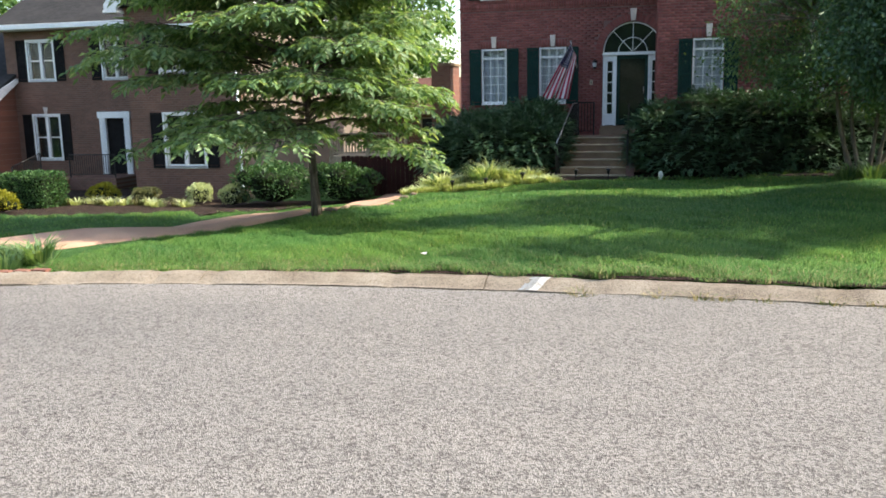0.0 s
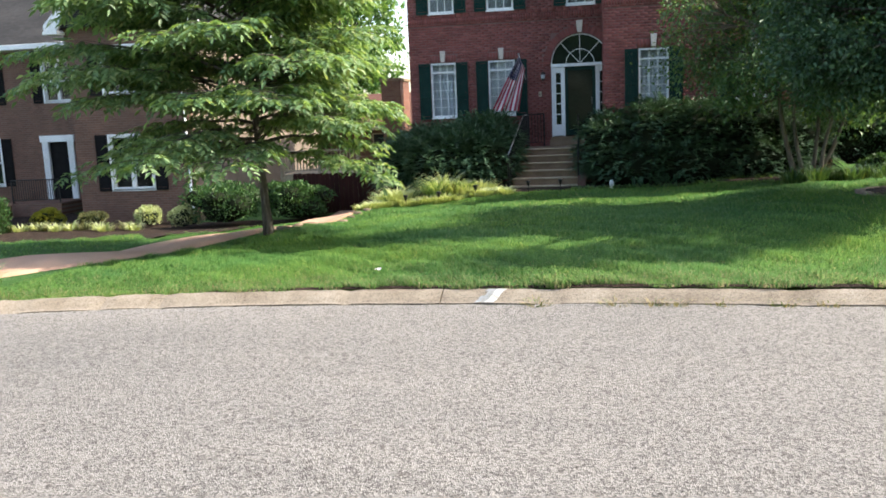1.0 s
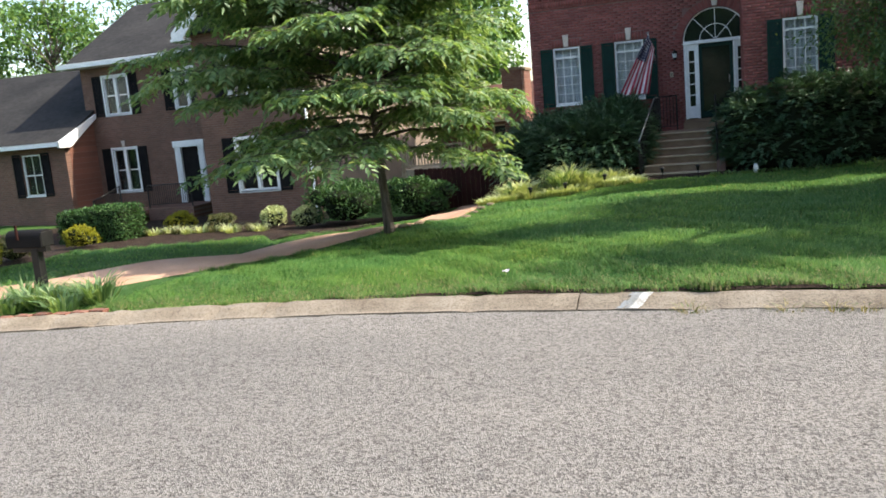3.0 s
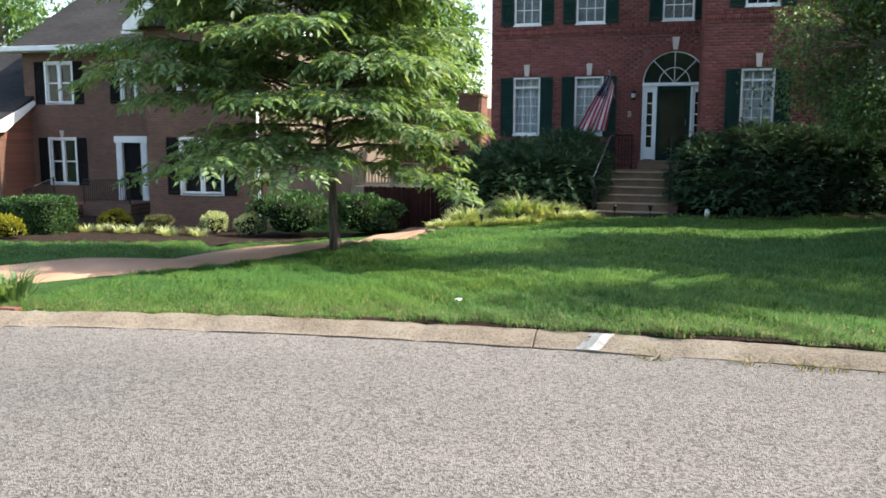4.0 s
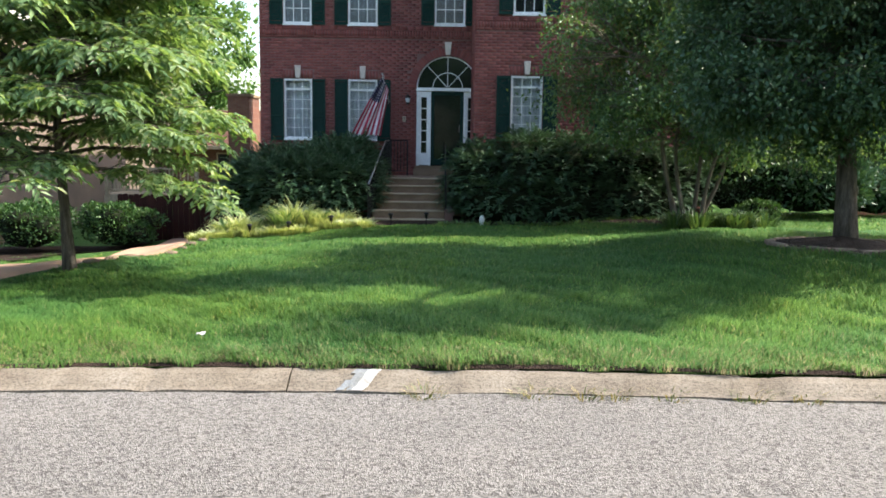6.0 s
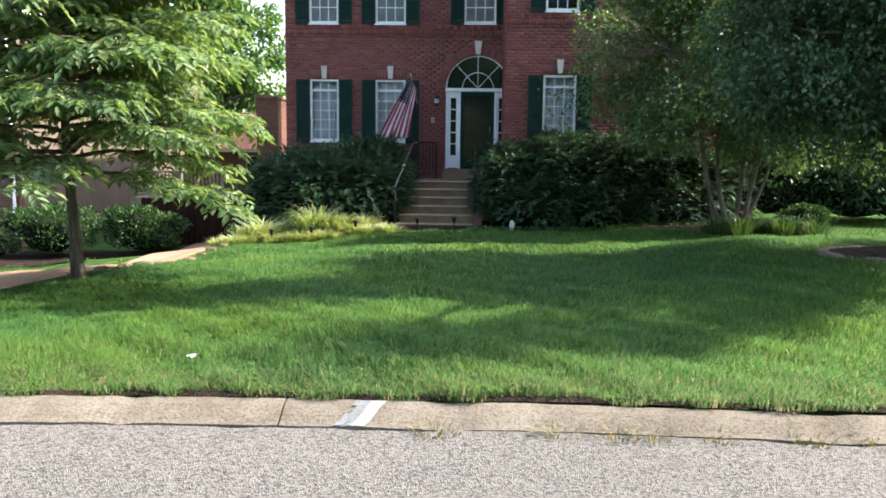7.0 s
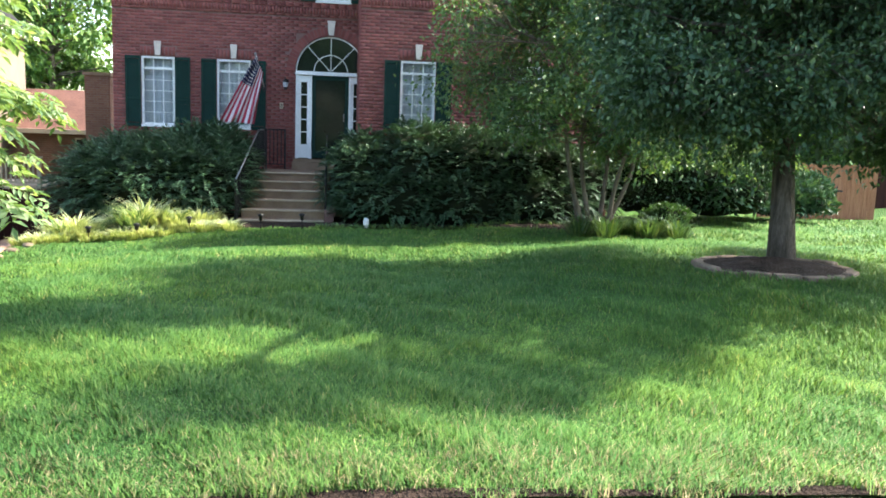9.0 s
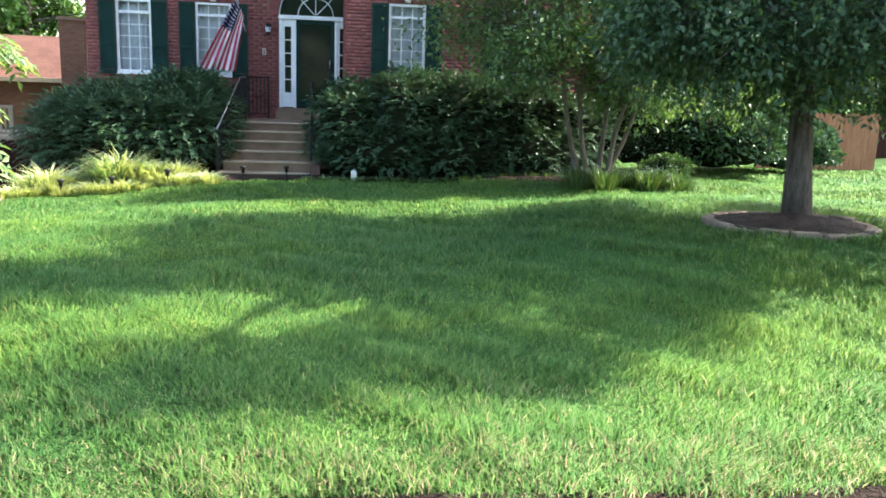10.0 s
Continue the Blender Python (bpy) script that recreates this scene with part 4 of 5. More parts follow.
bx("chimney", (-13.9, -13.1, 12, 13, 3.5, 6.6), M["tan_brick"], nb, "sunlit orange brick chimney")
bx("back_wall", (-23.7, -12.3, 8.0, 8.1, -2.0, 3.7), M["dark_room"], nb, "added wall painted dark as an unlit room", 0)
# low wing; its end wall has sunlight put into the brick colour
bm = bmesh.new()
WO = [(-25.9, -25.0, -1.0, 0.6)]
wall_cells(bm, -32, -23.76, -3.2, 0.95, WY, WY + 0.25, WO)
part("wall", bm, M["brown_brick"], nb, "low brick wing wall")
sash_window(nb, *WO[0], WY, 2, 2, curtain=False)
shutter(nb, -26.35, -25.95, -1.05, 0.65, WY, M["black"], BS)
shutter(nb, -24.95, -24.55, -1.05, 0.65, WY, M["black"], BS)
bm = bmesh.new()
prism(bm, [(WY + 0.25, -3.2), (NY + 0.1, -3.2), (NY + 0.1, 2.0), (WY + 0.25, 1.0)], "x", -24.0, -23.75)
part("wall", bm, M["brown_brick_side"], nb, "brick end wall with sunlight put into its orange colour")
bm = bmesh.new()
prism(bm, [(WY - 0.4, 0.85), (WY - 0.4, 0.97), (6.5, 4.2), (6.5, 4.05)], "x", -32.2, -23.6)
part("roof", bm, M["shingle"], nb, "low grey shingle wing roof")
bm = bmesh.new()
box(bm, -32.2, -23.55, WY - 0.5, WY - 0.4, 0.84, 1.0)
prism(bm, [(WY - 0.5, 0.78), (WY + 0.1, 0.78), (NY - 0.02, 1.82), (NY - 0.02, 1.98), (WY - 0.5, 1.0)], "x", -23.62, -23.52)
part("gutter", bm, M["white"], nb, "white wing eave board")
# entrance
ndoor = thing("front_door", (-19.4, NY, -1.75), "dark door between white fluted posts on neighbouring house", "door", kind="structure")
bm = bmesh.new()
for a, b in ((-20.05, -19.8), (-19.0, -18.75)):
    box(bm, a, b, NY - 0.06, NY + 0.1, -1.75, 0.4)
    for k in range(4):
        box(bm, a + 0.03 + 0.055 * k, a + 0.055 + 0.055 * k, NY - 0.075, NY - 0.055, -1.6, 0.3)
box(bm, -20.1, -18.7, NY - 0.1, NY + 0.1, 0.4, 0.64)
part("door_frame", bm, M["white"], ndoor, "white fluted door surround", bevel=0.005)
bx("leaf", (-19.8, -19.0, NY + 0.06, NY + 0.11, -1.75, 0.4), M["black"], ndoor, "black panelled door leaf")
nst = thing("porch_steps", (-20.6, 1.2, -2.4), "red brick porch and steps with black iron rails", "steps", kind="structure")
bx("porch", (-20.5, -18.5, 1.3, NY - 0.01, -2.9, -1.76), M["brown_brick"], nst, "brick porch", 0.01)
for k in range(4):
    bx("step", (-21.7 + 0.0, -20.51, 0.5 + 0.28 * k - 0.9, 2.6, -2.9, -2.3 + 0.16 * k), M["brown_brick_side"], nst, "red brick step", 0.01)
railing("porch_railing", [(-20.45, 1.36), (-18.56, 1.36)], [-1.76, -1.76], 0.85, "black iron porch railing on neighbouring house")
railing("stair_railing", [(-21.66, -0.2), (-21.66, 1.3)], [-2.1, -1.7], 0.85, "black iron stair railing on neighbouring house")

# ---- far house, deck and fences between the houses ----
far = thing("far_house", (-11, 14, -2.4), "low brick house with reddish shingle roof beyond the fence", "house")
bx("wall", (-16, -7.2, 12, 12.3, -3, 0.4), M["brown_brick"], far, "shaded brick wall")
bm = bmesh.new()
prism(bm, [(11.5, 0.32), (20, 0.32), (15.75, 2.0)], "x", -16.4, -7.0)
part("roof", bm, M["red_shingle"], far, "faded red shingle roof")
bx("gutter", (-16.4, -7.0, 11.42, 11.52, 0.24, 0.4), M["cream"], far)
w = bx("window", (-9.6, -8.9, 11.95, 12.02, -0.75, 0.1), M["cream"], far, "small cream window")
bx("pane", (-9.53, -8.97, 11.93, 11.96, -0.69, 0.04), M["dark_room"], w, bevel=0)
ch = thing("chimney", (-7.7, 8.8, -2.3), "tall tan brick chimney stack beside the houses", "chimney")
bx("shaft", (-8.1, -7.32, 8, 9.8, -2.6, 2.25), M["tan_brick"], ch, bevel=0.01)
# thin added face, its orange standing in for sun on the stack
bx("side_face", (-7.32, -7.3, 8.0, 9.8, -2.6, 2.25), M["brown_brick_side"], ch, "brick side with sunlight put into its orange colour", 0)
bx("cap", (-8.15, -7.25, 7.95, 9.85, 2.25, 2.36), M["tan_concrete"], ch, "thin mortar cap")
deck = thing("deck", (-9, 2.5, -2.3), "weathered timber deck with slatted railing", "deck")
for k in range(14):
    bx("plank", (-10.2 + 0.2 * k, -9.99 + 0.2 * k, 1.5, 4.5, -1.04, -1.0), M["timber"], deck, bevel=0)
bx("rim_beam", (-10.2, -7.36, 1.44, 1.5, -1.22, -1.0), M["timber"], deck, "pale timber rim beam")
for x in (-10.1, -8.78, -7.43):
    bx("post", (x - 0.05, x + 0.05, 1.4, 1.5, -2.6, -0.2), M["timber"], deck)
bx("rail", (-10.2, -7.36, 1.38, 1.52, -0.26, -0.2), M["timber"], deck)
bx("rail", (-10.2, -7.36, 1.42, 1.47, -0.9, -0.85), M["timber"], deck)
for k in range(24):
    x = -10 + 0.11 * k
    bx("baluster", (x - 0.02, x + 0.02, 1.43, 1.46, -0.88, -0.22), M["timber"], deck, bevel=0)


def board_fence(name, a, b, zt, label, mat, w=0.14, drop=1.9, gate=None):
    f = thing(name, (a[0], a[1], ground_z(*a)), label, "fence")
    n = int(math.dist(a, b) / w)
    dx, dy = (b[0] - a[0]) / n, (b[1] - a[1]) / n
    ang = math.atan2(dy, dx)
    for k in range(n):
        x, y = a[0] + dx * (k + 0.5), a[1] + dy * (k + 0.5)
        g = ground_z(x, y) - 0.05
        top = (zt if zt is not None else g + drop) + 0.012 * math.sin(k * 2.3)
        bm = bmesh.new()
        hw = w / 2 - 0.0015
        prism(bm, [(-hw, g), (hw, g), (hw, top - 0.03), (hw - 0.03, top), (-hw + 0.03, top), (-hw, top - 0.03)], "y", -0.01, 0.01)
        bm.transform(Matrix.Translation((x, y, 0)) @ Matrix.Rotation(ang, 4, "Z"))
        part("board", bm, mat, f)
    L = math.dist(a, b)
    for h in (0.35, 0.8):
        bm = bmesh.new()
        g = ground_z(*a)
        t = (zt if zt is not None else g + drop)
        box(bm, 0, L, 0.012, 0.05, g + (t - g) * h, g + (t - g) * h + 0.09)
        bm.transform(Matrix.Translation((a[0], a[1], 0)) @ Matrix.Rotation(ang, 4, "Z"))
        part("rail", bm, mat, f)
    return f


board_fence("board_fence", (-8.6, -1.7), (-5.25, -1.9), -0.78, "dark red-brown stained board fence between the houses", M["red_wood"])
cf = board_fence("cedar_fence", (13.0, 2.6), (16.9, 2.6), None, "orange-brown cedar board fence with a gate", M["cedar"], drop=1.75)
bm = bmesh.new()
tube(bm, [(15.55, 2.56, -0.75), (15.5, 2.54, -0.6), (15.55, 2.56, -0.45)], 0.02, 6)
box(bm, 15.5, 15.75, 2.56, 2.585, -0.62, -0.57)
part("latch", bm, M["iron"], cf, "black iron gate latch")
board_fence("board_fence", (17.3, 5.5), (25, 6.5), None, "dark board fence with pale posts beyond the lawn", M["red_wood"], 0.3, 1.5)
for x in (17.9, 19.4, 21.0):
    p = thing("fence_post", (x, 5.3, ground_z(x, 5.3)), "pale timber fence post before dark boards", "post", "pale fence posts")
    bx("post", (x - 0.05, x + 0.05, 5.25, 5.35, ground_z(x, 5.3) - 0.1, ground_z(x, 5.3) + 1.5), M["cream"], p)

# ---- mailbox and its bed ----
mb = thing("mailbox", (-7.58, -17.0, -1.1), "dark mailbox on a black post in a plant bed", "mailbox")
bm = bmesh.new()
box(bm, -7.63, -7.53, -17.05, -16.95, -1.15, -0.42)
part("post", bm, M["iron"], mb, "black square post", bevel=0.006)
bx("arm", (-7.9, -7.4, -17.04, -16.96, -0.46, -0.4), M["iron"], mb)
bm = bmesh.new()
prof = [(-0.1, 0), (0.1, 0), (0.1, 0.12)] + [(0.1 * math.cos(math.pi * k / 10), 0.12 + 0.09 * math.sin(math.pi * k / 10)) for k in range(1, 10)] + [(-0.1, 0.12)]
prism(bm, [(-17 + u, -0.4 + v) for u, v in prof], "x", -7.93, -7.4)
part("box", bm, M["black"], mb, "dark brown mailbox shell", bevel=0.008)
bx("door", (-7.405, -7.39, -17.09, -16.91, -0.39, -0.22), M["iron"], mb)
bx("signal", (-7.75, -7.72, -17.12, -17.1, -0.3, -0.12), M["red_wood"], mb, "small folded signal flag")
mb.location.x -= 0.3
ring = thing("bed_edging", (-7.2, -17.35, -1.1), "short brick edging round the mailbox bed", "edging")
for k in range(9):
    x = -7.95 + 0.2 * k
    yb = float(bend_y(x))
    bx("brick", (x, x + 0.185, -17.48 + yb, -17.38 + yb, -1.12, -0.96 + 0.006 * (k % 3)), M["brown_brick_side"], ring, bevel=0.008)

# stone edging between drive and flowers, oak ring, white post, path lights
def stone(bm, c, s, rng):
    m = Matrix.Translation(c) @ Matrix.Rotation(rng.uniform(0, 3), 4, "Z") @ Matrix.Diagonal((*s, 1))
    r = bmesh.ops.create_icosphere(bm, subdivisions=2, radius=1, matrix=m)
    for v in r["verts"]:
        v.co += Vector(noise.noise_vector(v.co * 5)) * min(s) * 0.35


rng = random.Random(5)
edge = thing("stone_edging", (-5.5, -7, -1.6), "rough pale stones edging the drive by the lawn", "edging")
for k in range(9):
    t = k / 8
    x, y = -5.62 + 0.45 * t + rng.uniform(-0.05, 0.05), -10.6 + 4.6 * t
    bm = bmesh.new()
    stone(bm, (x, y, ground_z(x, y) + 0.025), (rng.uniform(0.12, 0.2), rng.uniform(0.07, 0.12), 0.045), rng)
    part("stone", bm, M["stone"], edge, smooth=True)
oak_ring = thing("tree_ring", (5.1, -12.75, -0.65), "ring of flat edging stones round mulch under the oak", "edging")
for k in range(17):
    a = 2 * math.pi * k / 17
    x, y = 4.92 + 0.82 * math.cos(a), -12.72 + 0.7 * math.sin(a)
    bm = bmesh.new()
    g = ground_z(x, y)
    box(bm, -0.135, 0.135, -0.06, 0.06, -0.08, 0.05 + rng.uniform(-0.015, 0.015))
    bm.transform(Matrix.Translation((x, y, g)) @ Matrix.Rotation(a + math.pi / 2 + rng.uniform(-0.1, 0.1), 4, "Z") @ Matrix.Rotation(rng.uniform(-0.08, 0.08), 4, "X"))
    part("stone", bm, M["stone"], oak_ring, bevel=0.02)
bm = bmesh.new()
rows = [[bm.verts.new((4.92 + 0.8 * r * math.cos(t), -12.72 + 0.68 * r * math.sin(t), ground_z(4.92 + 0.8 * r * math.cos(t), -12.72 + 0.68 * r * math.sin(t)) + 0.03 + 0.1 * (1 - r) + 0.02 * noise.noise((r * 9, t * 4, 0)))) for t in [2 * math.pi * k / 28 for k in range(28)]] for r in (0.06, 0.25, 0.45, 0.65, 0.85, 1.0)]
for a, b in zip(rows, rows[1:]):
    for k in range(28):
        bm.faces.new((a[k], a[(k + 1) % 28], b[(k + 1) % 28], b[k]))
bm.faces.new(rows[0])
part("mulch", bm, M["mulch"], oak_ring, "dark leaf-strewn mulch mound", True)
wp = thing("vent_cap", (0.76, -4.67, -1.2), "short white plastic pipe cap standing in the grass", "pipe cap")
bm = bmesh.new()
tube(bm, [(0.76, -4.67, -1.25), (0.76, -4.67, -1.04), (0.76, -4.67, -1.0), (0.76, -4.67, -0.97)], [0.055, 0.058, 0.05, 0.02], 12)
part("cap", bm, M["white"], wp, smooth=True)
for x, y in ((-4.3, -5.55), (-3.5, -5.35), (-2.6, -5.1), (-1.3, -4.75), (-0.5, -4.8)):
    g = ground_z(x, y)
    pl = thing("path_light", (x, y, g), "small dark garden path light on a stake", "path light", "path lights along the bed")
    bm = bmesh.new()
    tube(bm, [(x, y, g - 0.05), (x, y, g + 0.2)], 0.012, 6)
    part("stake", bm, M["iron"], pl)
    bm = bmesh.new()
    tube(bm, [(x, y, g + 0.18), (x, y, g + 0.24), (x, y, g + 0.29), (x, y, g + 0.31)], [0.035, 0.035, 0.07, 0.015], 10)
    part("lamp_head", bm, M["iron"], pl, smooth=True)


# ---- trees and shrubs ----
def bend(rng, a, b, r0, r1, n=6, sag=0.0, wob=0.06):
    a, b = Vector(a), Vector(b)
    L = (b - a).length
    pts, rad = [], []
    off = Vector((rng.uniform(-1, 1), rng.uniform(-1, 1), rng.uniform(-0.4, 0.4))) * L * wob
    for k in range(n + 1):
        t = k / n
        pts.append(a.lerp(b, t) + off * math.sin(math.pi * t) + Vector((0, 0, sag * L * math.sin(math.pi * t))))
        rad.append(r0 + (r1 - r0) * t ** 0.8)
    return pts, rad


def tree(name, base, trunk_top, r_base, clusters, leaves, leaf_mat, bark, label, kind="simple", size=0.1, seed=1, trunks=None, flare=1.35, flat=0.55, droop=0.35, wob=0.03):
    """Tapered trunk, limbs that end in clumps, twigs and many small leaves. clusters: centre and radius of each clump."""
    rng, nr = random.Random(seed), np.random.default_rng(seed)
    t = thing(name, base, label, "tree")
    tops = trunks or [(base, trunk_top)]
    for b0, tp in tops:
        bm = bmesh.new()
        pts, rad = bend(rng, b0, tp, r_base, r_base * 0.5, 8, 0, wob)
        rad[0] *= flare
        rad[1] *= 1 + (flare - 1) * 0.25
        pts[0] = pts[0] - Vector((0, 0, 0.15))
        tube(bm, pts, rad, 14)
        trunk = part("trunk", bm, bark, t, smooth=True)
    twigs = bmesh.new()
    for i, (c, r) in enumerate(clusters):
        b0, tp = tops[i % len(tops)]
        c = Vector(c)
        s = Vector(b0).lerp(Vector(tp), min(0.97, max(0.45, (c.z - b0[2]) / max(0.1, tp[2] - b0[2]) * 0.75 + 0.1)))
        bm = bmesh.new()
        pts, rad = bend(rng, s, c, r_base * 0.3, 0.012, 6, 0.06, 0.08)
        tube(bm, pts, rad, 6)
        part("limb", bm, bark, t, smooth=True)
        for _ in range(6):
            d = Vector((rng.gauss(0, 1), rng.gauss(0, 1), rng.gauss(0, 0.5))).normalized() * r * 0.85
            q, rr = bend(rng, pts[4], c + d, 0.014, 0.004, 4, 0.05, 0.1)
            tube(twigs, q, rr, 4, False)
    part("twig_spray", twigs, bark, t, smooth=True)["kind"] = "stuff"
    cs, rs = np.array([c for c, r in clusters]), np.array([r for c, r in clusters])
    w = rs ** 2.2
    pick = nr.choice(len(cs), leaves, p=w / w.sum())
    d = unit(nr.normal(0, 1, (leaves, 3)))
    rad = rs[pick] * (0.25 + 0.8 * nr.random(leaves) ** 0.5)
    lump = 0.75 + 0.5 * np.sin(d[:, 0] * 5 + pick) * np.sin(d[:, 1] * 6 + pick * 2)
    p = cs[pick] + d * (rad * lump)[:, None] * np.array([1, 1, flat])
    out = unit(unit(p - cs[pick]) * 0.6 + nr.normal(0, 0.6, (leaves, 3)) - np.array([0, 0, droop]))
    sz = size * (0.7 + 0.6 * nr.random(leaves))
    if kind == "pinnate":
        v, f = pinnate(nr, p, out, sz * 2.6)
    else:
        v, f = leaf_arrays(p, out, np.array([0, 0, 1.0]) + nr.normal(0, 0.5, (leaves, 3)), sz, sz * 0.55)
    arrays("crown", v, f, leaf_mat, t, "leafy crown with gaps")
    return t


def layered_tree(name, base, top, r_base, limbs, leaf_mat, bark, label, seed):
    """Spreading limbs in tiers, each with flat side twigs that carry drooping compound leaves."""
    rng, nr = random.Random(seed), np.random.default_rng(seed)
    t = thing(name, base, label, "tree")
    pts, rad = bend(rng, base, top, r_base, r_base * 0.25, 10, 0, 0.015)
    rad[0] *= 1.3
    pts[0] = pts[0] - Vector((0, 0, 0.15))
    bm = bmesh.new()
    tube(bm, pts, rad, 14)
    part("trunk", bm, bark, t, smooth=True)
    twigs, P, D = bmesh.new(), [], []
    base, top = Vector(base), Vector(top)
    for i in range(limbs):
        h = ((i + 0.5) / limbs) ** 0.85
        a = i * 2.39996 + rng.uniform(-0.35, 0.35)
        s0 = base.lerp(top, 0.23 + 0.72 * h)
        reach = (2.75 + 0.5 * math.sin(h * 3.0) - 2.1 * h ** 2.2) * rng.uniform(0.75, 1.12) * (1 - 0.24 * math.cos(a))
        d = Vector((math.cos(a), math.sin(a) * 0.88, 0))
        rise, sag = 0.22 + 0.85 * h + rng.uniform(-0.16, 0.16), 0.3 + 0.12 * h
        line = [s0 + d * reach * u + Vector((0, 0, reach * (rise * u - sag * u * u))) + Vector((rng.uniform(-1, 1), rng.uniform(-1, 1), rng.uniform(-1, 1))) * 0.03 for u in [k / 7 for k in range(8)]]
        bm = bmesh.new()
        tube(bm, line, [r_base * (0.34 - 0.12 * h) * (1 - u / 7) + 0.006 for u in range(8)], 6)
        part("limb", bm, bark, t, smooth=True)
        out = Vector((-d.y, d.x, 0)).normalized()
        n = max(4, int(reach / 0.17))
        for k in range(n):
            u = 0.26 + 0.74 * (k + 0.6) / n
            f = min(6.999, u * 7)
            q = line[int(f)].lerp(line[int(f) + 1], f - int(f))
            sg = 1 if k % 2 else -1
            w = 0.85 * (1.15 - 0.65 * u) * rng.uniform(0.7, 1.2)
            e = q + (out * sg * w * 0.85 + d * w * 0.6) + Vector((0, 0, rng.uniform(-0.12, 0.12) * w))
            tube(twigs, [q, q.lerp(e, 0.5) + Vector((0, 0, 0.05 * w)), e], [0.009, 0.006, 0.003], 4, False)
            m = max(3, int(w / 0.095))
            for c in range(m):
                x = q.lerp(e, (c + 0.7) / m)
                g = (e - q).normalized() * 0.65 + (e - q).cross(Vector((0, 0, 1))).normalized() * (0.8 if c % 2 else -0.8) * (1 if c < m - 1 else 0.1)
                P.append(x)
                D.append(g + Vector((rng.gauss(0, 0.18), rng.gauss(0, 0.18), rng.gauss(-0.22, 0.2))))
        P.append(line[-1])
        D.append(d + Vector((0, 0, -0.3)))
    part("twig_spray", twigs, bark, t, smooth=True)["kind"] = "stuff"
    P, D = np.array(P), unit(np.array(D))
    v, f = pinnate(nr, P, D, nr.uniform(0.2, 0.36, len(P)), 4)
    arrays("crown", v, f, leaf_mat, t, "layered crown of feathery leaves with gaps")
    return t


def crown_clusters(seed, centre, radii, n, r, low=-0.6, gaps=()):
    """Clumps spread through an ellipsoid; gaps are slanting lines (point, direction, clear radius) kept open to let sun
    patches through.
    """
    rng = random.Random(seed)
    out = []
    while len(out) < n:
        d = Vector((rng.gauss(0, 1), rng.gauss(0, 1), rng.gauss(0, 1))).normalized() * rng.uniform(0.35, 1.0) ** 0.5
        if d.z < low:
            continue
        c = Vector((centre[0] + d.x * radii[0], centre[1] + d.y * radii[1], centre[2] + d.z * radii[2]))
        if any(((c - Vector(p)) - Vector(g) * (c - Vector(p)).dot(Vector(g))).length < w for p, g, w in gaps):
            continue
        out.append((tuple(c), r * rng.uniform(0.7, 1.25)))
    return out


gz = ground_z(-5.55, -11.5)
layered_tree("young_ash_tree", (-5.55, -11.5, gz), (-5.75, -11.4, 4.9), 0.085, 104, M["ash_leaf"], M["bark"],
             "young light-green tree with layered feathery drooping leaves", 3)
gz = ground_z(5.2, -12.4)
# openings along the sun direction, made to light patches of lawn
OAK_SUN_GAPS = [((5.4, -13.3, 5.2), (0.717, 0.146, 0.682), 1.25), ((5.4, -10.6, 6.3), (0.717, 0.146, 0.682), 0.9)]
tree("oak_tree", (5.2, -12.4, gz), (5.35, -12.3, 4.2), 0.14,
     crown_clusters(7, (5.4, -11.8, 4.0), (3.9, 2.5, 2.4), 60, 0.95, -0.85, OAK_SUN_GAPS) + crown_clusters(8, (5.2, -12.2, 1.3), (2.9, 2.2, 0.65), 30, 0.75, -0.8)
     # unseen outer clumps, added only to cast shade on the near lawn
     + crown_clusters(9, (5.6, -14.9, 4.1), (1.1, 0.7, 0.7), 8, 0.75, -0.9) + crown_clusters(10, (7.4, -13.9, 3.3), (1.2, 0.5, 0.7), 5, 0.6, -0.9),
     195000, M["oak_leaf"], M["bark"], "broad dark-leaved shade tree with grooved trunk in stone ring", "simple", 0.072, 8, flat=0.7, flare=1.22)
gz = ground_z(4.9, -6.4)
stems = [((4.9 + dx, -6.4 + dy, gz), (4.9 + tx, -6.4 + ty, 1.9)) for dx, dy, tx, ty in ((-0.24, 0, -0.75, 0.1), (-0.12, 0.12, -0.5, 0.5), (-0.05, -0.1, -0.2, -0.3), (0.12, 0.1, 0.3, 0.3), (0.26, -0.05, 1.2, -0.1), (0.2, 0.15, 0.75, 0.8))]
tree("crepe_myrtle", (4.9, -6.4, gz), None, 0.05,
     crown_clusters(11, (4.9, -5.7, 2.6), (3.0, 1.3, 2.1), 50, 0.95, -0.75) + crown_clusters(13, (5.0, -6.5, 1.2), (2.1, 1.1, 0.8), 18, 0.65, -0.9) + crown_clusters(12, (6.3, -6.2, 0.8), (1.9, 1.5, 0.6), 14, 0.7, -0.8) + [((2.0, -6.6, 2.3), 0.45), ((2.2, -6.8, 2.9), 0.6), ((3.2, -6.6, 1.2), 0.6)],
     46000, M["myrtle_leaf"], M["pale_bark"], "multi-stemmed crepe myrtle with smooth pale trunks by the hedge", "simple", 0.095, 12, trunks=stems, flat=0.75, wob=0.13)

